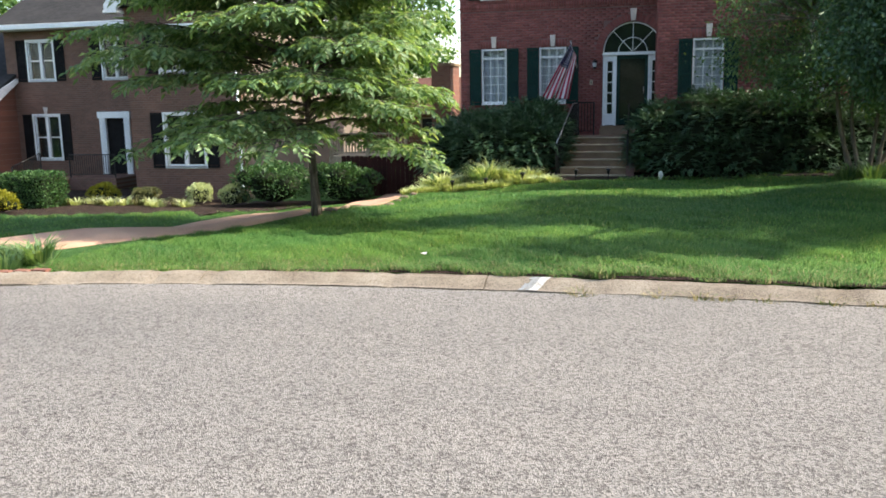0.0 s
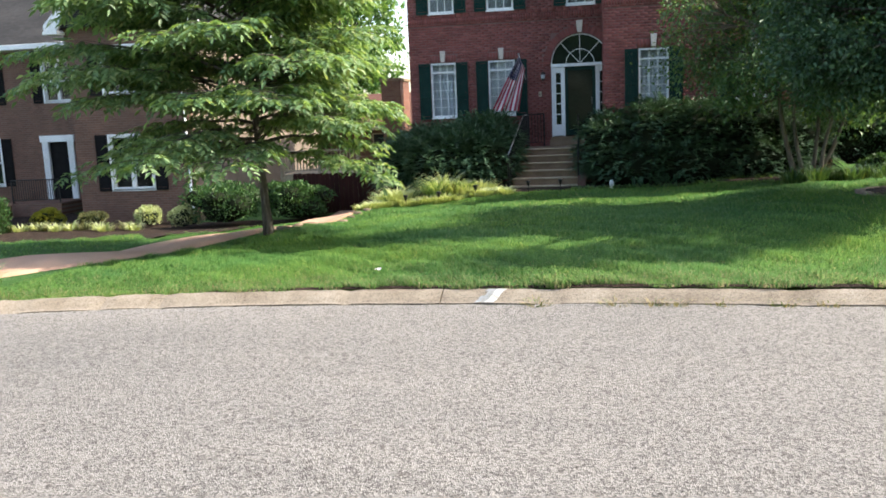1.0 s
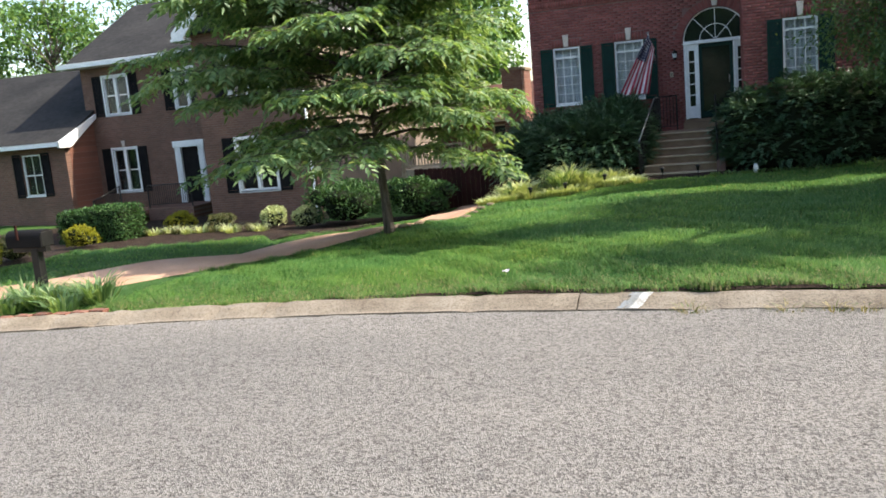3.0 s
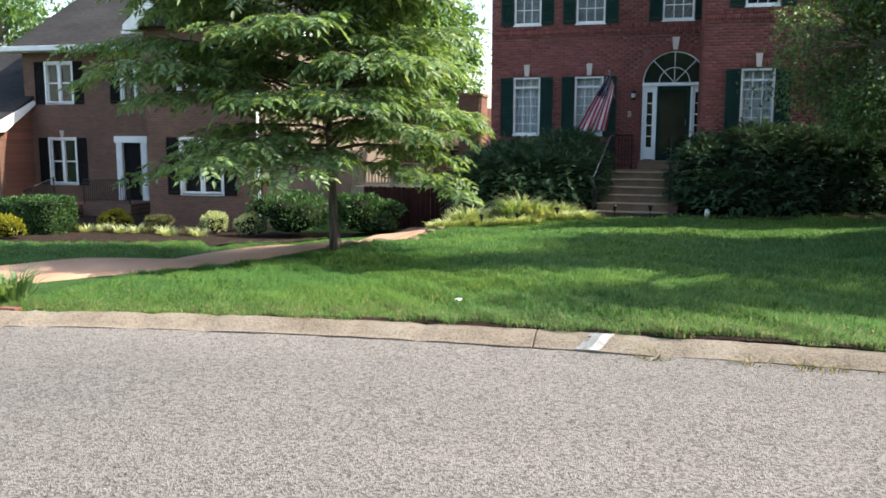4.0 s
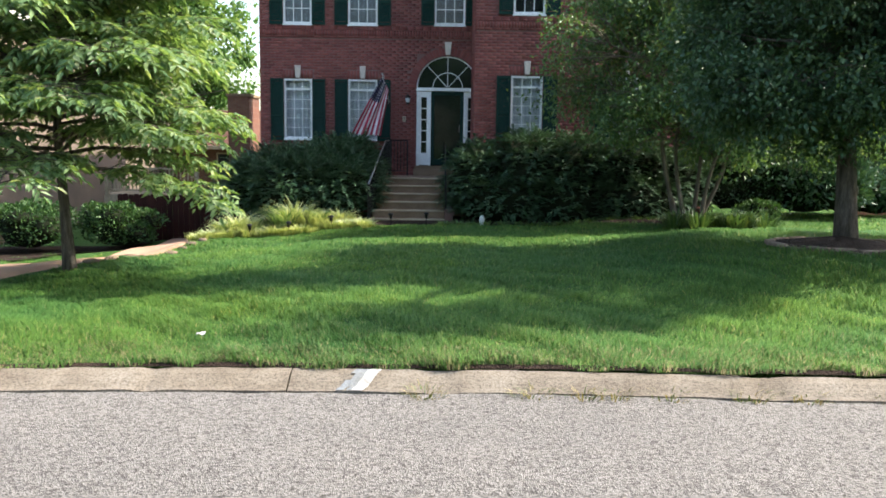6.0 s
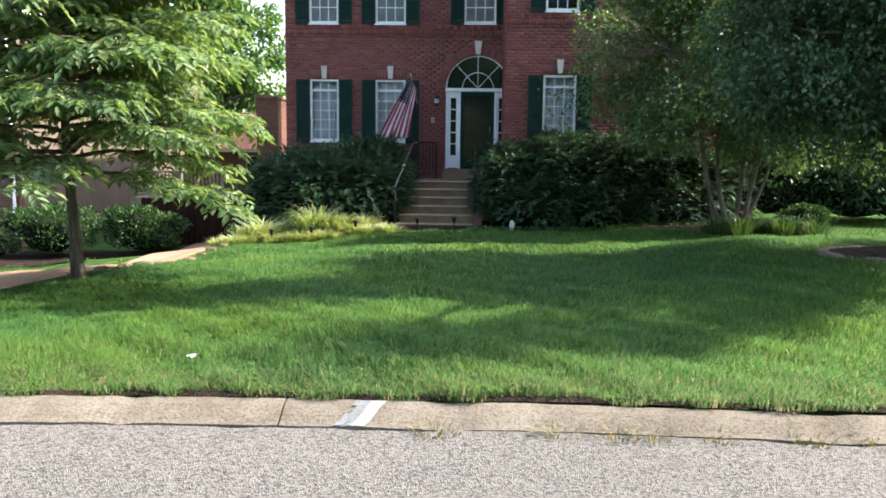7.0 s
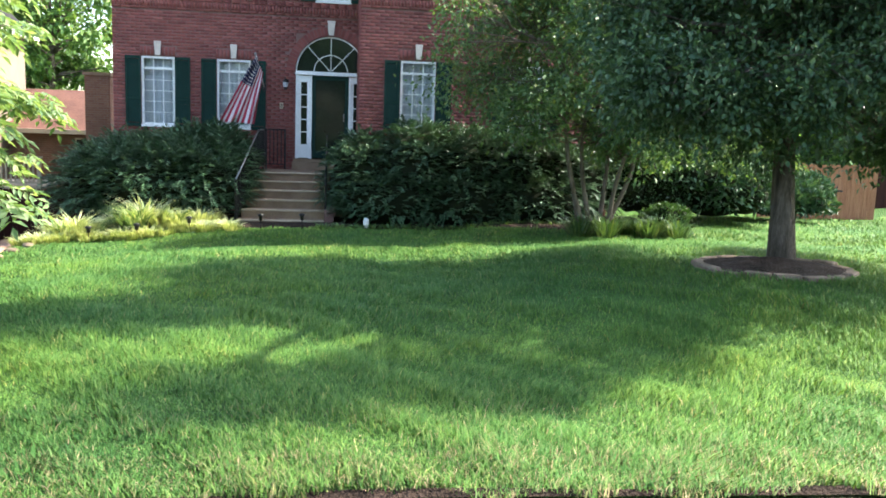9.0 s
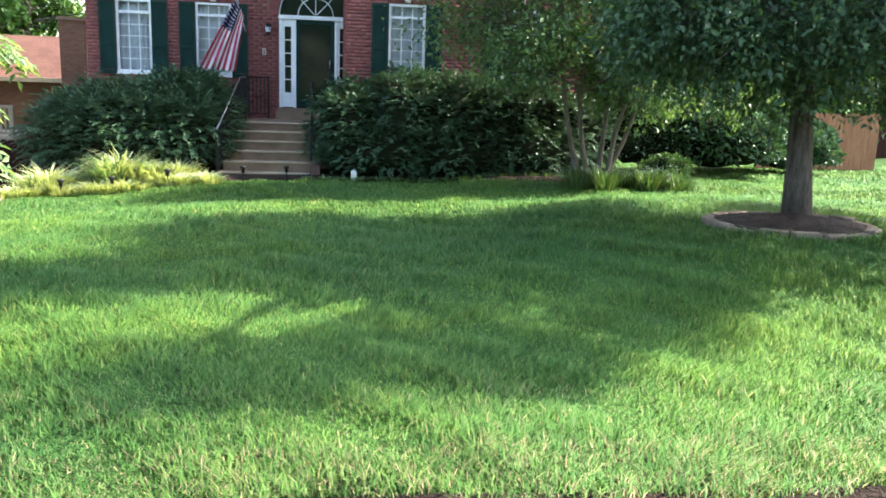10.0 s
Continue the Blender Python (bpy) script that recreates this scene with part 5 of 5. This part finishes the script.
for i, (x, y, z, rx, rz, s) in enumerate(((-17.2, 34, 6.0, 4.2, 6.5, 21), (-20.5, 37, 6.5, 4.5, 7.0, 22), (-30, 30, 7, 5.5, 7.5, 23), (-40, 32, 6.5, 6, 7, 24), (-50, 30, 7.5, 6.5, 8, 25), (-60, 26, 7, 6.5, 8, 26),
                                          (13, 17, 3.2, 4.5, 5.5, 27), (21, 18, 3.5, 5, 6, 28), (30, 16, 3.5, 5.5, 6, 29), (-36, 2, 2.2, 3.0, 4.0, 31), (9.5, 9, 1.6, 2.6, 3.2, 33), (13.5, 10, 1.6, 3.2, 3.2, 32), (40, 12, 4, 6, 7, 34), (-26, -47, 4.5, 6, 6, 35), (-15, -49, 5, 6, 6.5, 36), (-5, -47, 4.5, 6, 6, 37), (5, -49, 5, 6, 6.5, 38), (15, -47, 4.5, 6, 6, 39), (26, -48, 5, 6, 6.5, 40))):
    g = -1.6
    tree("background_tree", (x, y, g), (x, y, z), 0.28, crown_clusters(s, (x, y, z), (rx, rx * 0.8, rz), 46, rx * 0.36, -0.95), 11000 if y > 0 else 4000, M["far_leaf"], M["bark"],
         "tall green tree standing behind the houses" if y > 0 else "tall green tree across the street", "simple", 0.4 if y > 0 else 0.6, s, flat=0.85)


def shrub(name, label, lobes, n, leaf_mat, length, width, upward=0.5, seed=1, category="shrub", core=0.82, group="", ragged=0.0, spray=0.0):
    """Lobes (centre, radii) with a near-black body painted as inner shade and leaves growing out of the surface."""
    nr = np.random.default_rng(seed)
    c0 = lobes[0][0]
    sh = thing(name, (c0[0], c0[1], ground_z(c0[0], c0[1])), label, category, group)
    bm = bmesh.new()
    for c, r in lobes:
        q = bmesh.ops.create_icosphere(bm, subdivisions=3, radius=1, matrix=Matrix.Translation(c) @ Matrix.Diagonal((r[0] * core, r[1] * core, r[2] * core, 1)))
        for v in q["verts"]:
            v.co += Vector(noise.noise_vector(v.co * 2.5)) * min(r) * 0.16
    part("twig_core", bm, M["shade_core"], sh, "dark inside, shade between the leaves put in its colour", True)
    C, R = np.array([c for c, r in lobes], float), np.array([r for c, r in lobes], float)
    w = R[:, 0] * R[:, 2] + R[:, 1] * R[:, 2] + R[:, 0] * R[:, 1]
    pick = nr.choice(len(C), n, p=w / w.sum())
    d = unit(nr.normal(0, 1, (n, 3)))
    d[:, 2] = np.where(d[:, 2] < -0.55, -d[:, 2], d[:, 2])
    lump = 1 + (0.09 + ragged) * np.sin(d[:, 0] * 9 + pick) * np.sin(d[:, 1] * 8 + pick * 3) + 0.06 * np.sin(d[:, 2] * 14 + pick)
    p = C[pick] + d * R[pick] * (lump * nr.uniform(0.78, 1.0 + ragged, n))[:, None]
    keep = np.ones(n, bool)
    for c, r in zip(C, R):
        keep &= (((p - c) / (r * 0.76)) ** 2).sum(1) > 1
    p, d, pick = p[keep], d[keep], pick[keep]
    n = len(p)
    if spray:
        # arching feathered shoots: needles in two ranks along a drooping axis
        axis = unit(unit(d / R[pick]) * np.array([1, 1, 0.4]) + nr.normal(0, 0.3, (n, 3)) + np.array([0, 0, upward]))
        across = unit(np.cross(axis, np.array([0, 0, 1.0]) + nr.normal(0, 0.2, (n, 3))))
        reach = spray * nr.uniform(0.6, 1.35, n)
        P, D, N, LL = [], [], [], []
        for k in range(16):
            t = (k // 2 + 1) / 8
            P.append(p + axis * (reach * t)[:, None] - np.array([0, 0, 0.35]) * (reach * t * t)[:, None])
            D.append(unit(axis * (0.5 + 0.5 * t) + across * (0.85 if k % 2 else -0.85) * (1.1 - 0.6 * t) + nr.normal(0, 0.12, (n, 3)) - np.array([0, 0, 0.3 * t])))
            N.append(np.array([0, 0, 1.0]) + d * 0.4 + nr.normal(0, 0.2, (n, 3)))
            LL.append(length * (1.1 - 0.5 * t) * nr.uniform(0.8, 1.2, n))
        P, D, N, LL = np.concatenate(P), np.concatenate(D), np.concatenate(N), np.concatenate(LL)
        v, f = leaf_arrays(P, D, N, LL, np.full(len(LL), width))
        arrays("foliage", v, f, leaf_mat, sh)
        return sh
    out = unit(unit(d / R[pick]) + nr.normal(0, 0.5, (n, 3)) + np.array([0, 0, upward]))
    L = length * nr.uniform(0.6, 1.3, n)
    v, f = leaf_arrays(p, out, d + nr.normal(0, 0.5, (n, 3)) + np.array([0, 0, 0.3]), L, width * nr.uniform(0.7, 1.2, n))
    arrays("foliage", v, f, leaf_mat, sh)
    return sh


gl = -1.3
shrub("yew_hedge", "large dark yew shrub spreading before the house windows",
      [((-4.3, -1.9, -0.45), (1.2, 1.4, 0.85)), ((-3.0, -2.0, -0.4), (1.3, 1.5, 0.95)), ((-2.4, -1.9, -0.35), (0.7, 1.3, 0.95)), ((-3.6, -2.9, -0.65), (1.5, 1.0, 0.85)), ((-2.5, -2.9, -0.6), (0.75, 0.9, 0.8)), ((-4.9, -2.2, -0.7), (0.9, 1.2, 0.8))],
      8200, M["yew_leaf"], 0.1, 0.026, 0.3, 41, ragged=0.05, spray=0.3)
shrub("yew_hedge", "long dark clipped yew hedge beside the front steps",
      [((0.75, -3.3, -0.35), (0.85, 1.05, 1.02)), ((1.9, -3.4, -0.2), (1.2, 1.1, 1.08)), ((3.1, -3.4, -0.2), (1.2, 1.1, 1.05)), ((4.3, -3.5, -0.2), (1.2, 1.1, 1.05)), ((5.3, -3.5, -0.35), (1.0, 1.1, 0.9)), ((1.3, -4.0, -0.7), (1.1, 0.7, 0.62)), ((2.9, -4.1, -0.7), (1.3, 0.7, 0.62)), ((4.4, -4.2, -0.65), (1.2, 0.7, 0.62))],
      10500, M["yew_leaf"], 0.085, 0.024, 0.25, 42, ragged=0.02, spray=0.2)
for i, (x, y, r, h, m, lab) in enumerate(((-10.3, -2.9, 1.15, 1.25, "box_leaf", "rounded dark green hedge shrub by the drive"), (-8.2, -2.6, 1.0, 1.2, "box_leaf", "rounded dark green hedge shrub by the fence"),
                                          (-12.9, -2.7, 0.42, 0.7, "yellow_leaf", "small clipped yellow-green shrub in the mulch bed"), (-11.5, -3.2, 0.42, 0.68, "yellow_leaf", "small clipped yellow-green shrub in the mulch bed"),
                                          (-14.6, -2.9, 0.4, 0.5, "olive_leaf", "small reddish-olive shrub in the mulch bed"), (-16.8, -1.9, 0.5, 0.6, "gold_leaf", "small golden shrub in the mulch bed"),
                                          (-18.6, -2.2, 0.6, 1.0, "olive_leaf", "loose reddish shrub beside the porch steps"), (-17.2, -6.0, 0.5, 0.7, "gold_leaf", "bright golden shrub near the clipped hedge"),
                                          (-13.95, -11.5, 0.45, 0.6, "olive_leaf", "dark brownish rounded shrub in the bed"), (-13.7, -12.6, 0.42, 0.6, "gold_leaf", "bright golden rounded shrub in the bed"),
                                          (8.7, -3.3, 1.6, 1.75, "yew_leaf", "dark leafy shrub beyond the oak"), (11.6, 0.6, 1.6, 2.6, "myrtle_leaf", "tall loose shrub beside the cedar fence"), (6.9, -5.0, 0.5, 0.5, "box_leaf", "rounded low shrub in the bed"), (6.95, -3.1, 1.2, 1.75, "yew_leaf", "dark loose shrub at the house corner"), (10.9, -2.2, 1.3, 1.2, "yew_leaf", "low dark shrub beyond the oak"))):
    g = ground_z(x, y)
    lr = random.Random(i)
    lobes = [((x, y, g + h * 0.45), (r * 0.85, r * 0.85, h * 0.5))] + [((x + r * 0.6 * math.cos(a), y + r * 0.5 * math.sin(a), g + h * lr.uniform(0.35, 0.75)), (r * lr.uniform(0.35, 0.55), r * lr.uniform(0.35, 0.55), h * lr.uniform(0.22, 0.34))) for a in [2 * math.pi * k / 6 + lr.uniform(0, 1) for k in range(6)]]
    shrub("shrub", lab, lobes, 9000 if r > 1.2 else 5200 if r > 0.9 else 2400, M[m], 0.15 if r > 1.2 else 0.09 if r > 0.9 else 0.07, 0.07 if r > 1.2 else 0.05 if r > 0.9 else 0.04, 0.3, 60 + i, core=0.7)


def clipped_hedge(x0, x1, y0, y1, z0, z1, seed):
    nr = np.random.default_rng(seed)
    h = thing("clipped_hedge", ((x0 + x1) / 2, (y0 + y1) / 2, z0), "square-clipped dark green boxwood hedge block", "hedge", "clipped hedge blocks")
    bm = bmesh.new()
    box(bm, x0 + 0.06, x1 - 0.06, y0 + 0.06, y1 - 0.06, z0, z1 - 0.06)
    # solid block coloured as the shade inside the hedge
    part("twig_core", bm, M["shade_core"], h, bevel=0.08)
    n = 5200
    p = np.stack([nr.uniform(x0, x1, n), nr.uniform(y0, y1, n), nr.uniform(z0, z1, n)], 1)
    side = nr.integers(0, 4, n)
    nrm = np.zeros((n, 3))
    for s, (ax, val, sg) in enumerate(((1, y0, -1), (2, z1, 1), (0, x1, 1), (0, x0, -1))):
        k = side == s
        p[k, ax] = val + nr.normal(0, 0.03, k.sum())
        nrm[k, ax] = sg
    out = unit(nrm + nr.normal(0, 0.6, (n, 3)) + np.array([0, 0, 0.3]))
    L = nr.uniform(0.05, 0.09, n)
    v, f = leaf_arrays(p, out, nrm + nr.normal(0, 0.5, (n, 3)), L, L * 0.6)
    arrays("foliage", v, f, M["box_leaf"], h)


clipped_hedge(-19.8, -18.45, -4.0, -3.0, -2.35, -1.3, 71)
clipped_hedge(-18.2, -16.85, -4.7, -3.6, -2.35, -1.15, 72)


def tuft(name, x, y, label, mat, n=160, h=0.4, spread=0.3, width=0.02, seed=1, group=""):
    nr = np.random.default_rng(seed)
    g = ground_z(x, y)
    t = thing(name, (x, y, g), label, "plant", group)
    a, r = nr.uniform(0, 2 * np.pi, n), nr.random(n) ** 0.5 * spread * 0.5
    p = np.stack([x + r * np.cos(a), y + r * np.sin(a), np.full(n, g - 0.02)], 1)
    lean = nr.uniform(0.15, 0.9, n)
    d = unit(np.stack([np.cos(a) * lean, np.sin(a) * lean, np.ones(n)], 1) + nr.normal(0, 0.15, (n, 3)))
    L, s = h * nr.uniform(0.6, 1.2, n), np.stack([-np.sin(a), np.cos(a), np.zeros(n)], 1)
    q1 = p + d * (L * 0.6)[:, None]
    q2 = q1 + unit(d + np.stack([np.cos(a), np.sin(a), -0.6 * np.ones(n)], 1) * 0.8) * (L * 0.5)[:, None]
    W = (width * nr.uniform(0.7, 1.3, n) / 2)[:, None]
    v = np.stack([p - s * W, p + s * W, q1 + s * W, q1 - s * W, q2], 1).reshape(-1, 3)
    i = np.arange(n)[:, None] * 5
    f = np.concatenate([i + np.array([0, 1, 2]), i + np.array([0, 2, 3]), i + np.array([3, 2, 4])])
    arrays("leaves", v, f, mat, t)
    return t


rng = random.Random(9)
for k in range(26):
    t = k / 25
    x, y = -5.4 + 3.5 * t + rng.uniform(-0.12, 0.12), -5.62 + 0.85 * t + rng.uniform(-0.12, 0.25)
    tuft("variegated_grass_clump", x, y, "pale yellow-green variegated grass clump in the bed", M["yellow_leaf"], 150, rng.uniform(0.2, 0.32), 0.42, 0.02, 100 + k, "yellow clumps along the bed")
for m, (cx, cy, mh, wide) in enumerate(((-4.75, -4.75, 0.6, 0.45), (-3.55, -4.55, 0.75, 0.6), (-2.75, -4.3, 0.55, 0.5))):
    for k in range(9):
        a, q = rng.uniform(0, 6.28), rng.random() ** 0.5
        x, y = cx + wide * q * math.cos(a), cy + 0.45 * q * math.sin(a)
        tuft("daylily_clump", x, y, "tall pale green leafy clump mounded behind the edging", M["yellow_leaf"] if k % 3 else M["ash_leaf"], 170, mh * (1.1 - 0.45 * q) * rng.uniform(0.85, 1.1), 0.42, 0.022, 130 + 10 * m + k, "green clumps behind the bed")
for k in range(12):
    tuft("liriope_clump", 4.5 + 0.15 * k + rng.uniform(-0.15, 0.15), -6.85 + rng.uniform(-0.2, 0.4), "dark strappy grass clump under the crepe myrtle", M["myrtle_leaf"], 110, rng.uniform(0.35, 0.62), 0.36, 0.022, 160 + k, "strappy clumps under the myrtle")
for k in range(14):
    x = -18.2 + 0.42 * k
    tuft("liriope_clump", x, -3.3 - 0.03 * k + rng.uniform(-0.3, 0.3), "pale striped grass clump in the mulch bed", M["yellow_leaf"] if k % 3 else M["olive_leaf"], 90, 0.36, 0.35, 0.025, 180 + k, "striped clumps in the mulch bed")
for k in range(14):
    tuft("daylily_clump", -8.0 + 0.1 * k + rng.uniform(-0.05, 0.05), -17.6 + rng.uniform(-0.25, 0.35), "green strappy clump round the mailbox post", M["ash_leaf"], 110, rng.uniform(0.25, 0.42), 0.3, 0.02, 200 + k, "clumps round the mailbox")
for k in range(16):
    x = -0.1 + 0.33 * k
    tuft("weed_tuft", x, -4.85 - 0.08 * max(0, x - 2.5) + rng.uniform(-0.1, 0.1), "low ragged green tuft at the bed edge", M["myrtle_leaf"], 70, 0.16, 0.3, 0.016, 220 + k, "ragged tufts along the bed edge")
for k, x in enumerate((-0.35, 0.4, 0.75, 0.95, 1.35, 1.9, 2.3, 2.9, 3.6, 4.1)):
    t = tuft("weed_tuft", x, -17.8, "dry brownish weed tuft in the gutter crack", M["dry_grass"], 90, 0.11, 0.26, 0.007, 240 + k, "weeds in the gutter")
    for c in t.children:
        c.location.z += -1.07 - ground_z(x, -17.8)

# ---- lawn ----
DL, DR = np.array(DRIVE_L), np.array(DRIVE_R)


def lawn(name, x0, x1, y0, y1, density, h, width, seed, label, mat="grass"):
    nr = np.random.default_rng(seed)
    n = int((x1 - x0) * (y1 - y0) * density)
    x, y = nr.uniform(x0, x1, n), nr.uniform(y0, y1, n)
    y = y + bend_y(x) * np.clip((-14.5 - y) / 2.5, 0, 1)
    left, right = np.interp(y, DL[:, 1], DL[:, 0]), np.interp(y, DR[:, 1], DR[:, 0])
    ok = (x > right + 0.03) | (x < left - 0.03)
    ok &= y > -17.5 + bend_y(x) + 0.05 * np.sin(x * 4.3) * np.sin(x * 1.7 + 1) + 0.03 * np.sin(x * 13)
    ok &= ((x - 4.92) / 0.84) ** 2 + ((y + 12.72) / 0.72) ** 2 > 1
    ok &= y < np.interp(x, [-5.4, -3.5, -1.8, 0, 2.5, 5, 7, 7.4, 20], [-5.6, -5.2, -4.6, -4.75, -4.9, -6.4, -5.6, 4, 4])
    ok &= ~((x > -8.0) & (x < -6.5) & (y < -17.0))
    edge = np.interp(y, [-14, -12.9, -11.5, -8.5, -6.4], [-16.5, -14.2, -13.2, -14.6, -15.2])
    ok &= ~((y < -6.4) & (y > -14) & (x < edge))
    ok &= ~((y >= -6.4) & (x < -9)) & ~((x < -9.1) & (x > -15.2) & (y > np.interp(x, [-15.2, -14, -12, -10.3, -9.1], [-6.4, -5.6, -6.2, -7.8, -9.6])))
    x, y = x[ok], y[ok]
    n = len(x)
    gb = y0 - 1.2
    gx, gy = np.linspace(x0, x1, 50), np.linspace(gb, y1, 50)
    zt = np.array([[ground_z(a, b) for a in gx] for b in gy])
    fx, fy = (x - x0) / (x1 - x0) * 49, np.clip((y - gb) / (y1 - gb), 0, 1) * 49
    ix, iy = np.minimum(fx.astype(int), 48), np.minimum(fy.astype(int), 48)
    tx, ty = fx - ix, fy - iy
    z = zt[iy, ix] * (1 - tx) * (1 - ty) + zt[iy, ix + 1] * tx * (1 - ty) + zt[iy + 1, ix] * (1 - tx) * ty + zt[iy + 1, ix + 1] * tx * ty
    clump = 0.75 + 0.35 * np.sin(x * 3.1 + 2 * np.sin(y * 2.3)) * np.sin(y * 3.7 + 1.5 * np.sin(x * 1.9)) + 0.18 * np.sin(x * 9 + y * 7)
    L = h * np.clip(clump, 0.4, 1.4) * nr.uniform(0.6, 1.25, n)
    ang, lean = nr.uniform(0, 2 * np.pi, n) * 0.55 + 1.4 * np.sin(x * 0.8 + y * 0.6) + nr.normal(0, 0.9, n), nr.uniform(0.2, 1.5, n)
    o = np.stack([np.cos(ang), np.sin(ang), np.zeros(n)], 1)
    s = np.stack([-np.sin(ang), np.cos(ang), np.zeros(n)], 1) * np.where(o[:, 1:2] > 0, -1, 1)
    p = np.stack([x, y, z - 0.01], 1)
    up = np.array([0, 0, 1.0])
    q1 = p + (up + o * lean[:, None] * 0.5) * (L * 0.55)[:, None]
    q2 = q1 + (up * 0.7 + o * lean[:, None] * 1.3) * (L * 0.45)[:, None]
    W = (width * nr.uniform(0.7, 1.3, n) / 2)[:, None]
    v = np.stack([p - s * W, p + s * W, q1 + s * W * 0.8, q1 - s * W * 0.8, q2], 1).reshape(-1, 3)
    i = np.arange(n)[:, None] * 5
    f = np.concatenate([i + np.array([0, 1, 2]), i + np.array([0, 2, 3]), i + np.array([3, 2, 4])])
    ob = arrays(name, v, f, M[mat], smooth=True)
    nrm = np.repeat(unit(up + o * 0.35 * nr.uniform(0, 1, (n, 1)) + nr.normal(0, 0.22, (n, 3))), 5, axis=0)
    ob.data.normals_split_custom_set_from_vertices(nrm)
    return tagged(ob, label, "grass", kind="stuff")


lawn("lawn_grass", -6.6, 6.5, -17.54, -14.5, 4200, 0.088, 0.0062, 301, "thick mown green grass of the front lawn")
lawn("lawn_grass", -7.5, 9.0, -14.5, -10.5, 1800, 0.092, 0.009, 302, "thick mown green grass of the front lawn")
lawn("lawn_grass", -7.5, 12.0, -10.5, -4.5, 800, 0.085, 0.015, 303, "thick mown green grass of the front lawn")
lawn("lawn_grass", 7.0, 20.0, -17.4, 3.0, 190, 0.1, 0.022, 304, "mown green grass beside the house")
lawn("lawn_grass", -18.0, -8.0, -17.3, -5.4, 420, 0.085, 0.014, 305, "mown green grass of the neighbouring lawn")
lawn("lawn_grass", -6.5, 6.5, -17.58, -16.95, 2600, 0.075, 0.006, 306, "dry straw-coloured grass along the kerb", "dry_grass")
lawn("lawn_grass", -6.5, 6.5, -16.95, -16.2, 450, 0.08, 0.006, 307, "thin dry grass near the kerb", "dry_grass")

# scrap of paper on the lawn
sx, sy = -2.2, -16.82
scrap = thing("paper_scrap", (sx, sy, ground_z(sx, sy)), "small crumpled white paper scrap lying in the grass", "litter")
bm = bmesh.new()
srng = random.Random(3)
sv = [[bm.verts.new((sx + 0.022 * a, sy + 0.02 * b, ground_z(sx, sy) + 0.06 + srng.uniform(0, 0.03))) for b in range(3)] for a in range(4)]
for a in range(3):
    for b in range(2):
        bm.faces.new((sv[a][b], sv[a + 1][b], sv[a + 1][b + 1], sv[a][b + 1]))
part("sheet", bm, M["white_cloth"], scrap).modifiers.new("thick", "SOLIDIFY").thickness = 0.002


# ---- bricks of the red house, last ----
for wallp, x0, x1, y, op, keep, ax in BRICK_SETS:
    rects, rg = bricks(wallp, x0, x1, -1.5, 6.15, y, op, keep)
    near = (np.abs(rects[:, 0]) < 1.75) & (rects[:, 2] > 0.0) & (rects[:, 2] < 2.2) & (y == 0.0)
    idx = np.where(near)[0][:300]
    rest = np.ones(len(rects), bool)
    rest[idx] = False
    o = brick_mesh("brickwork", rects[rest], rg, y, 0.03, wallp, label="red brick courses with dark joints")
    o["kind"] = "stuff"
    shared = {}
    for k in idx:
        a, b, c, d = rects[k]
        key = (round(b - a, 3), round(d - c, 3))
        if key not in shared:
            proto = brick_mesh("brick", np.array([[0, key[0], 0, key[1]]]), rg, 0, 0.03, None)
            shared[key] = proto.data
            ob = proto
        else:
            ob = new("brick", shared[key])
        ob.parent = wallp
        ob.location = Vector((a, y, c)) - BASE[wallp]
rects, rg = bricks(wall_return, YS, 0.0, -1.5, 6.15, 0.66, [])
o = brick_mesh("brickwork", rects, rg, 0.65, 0.03, wall_return, "y", "red brick courses of the wing side")
o["kind"] = "stuff"
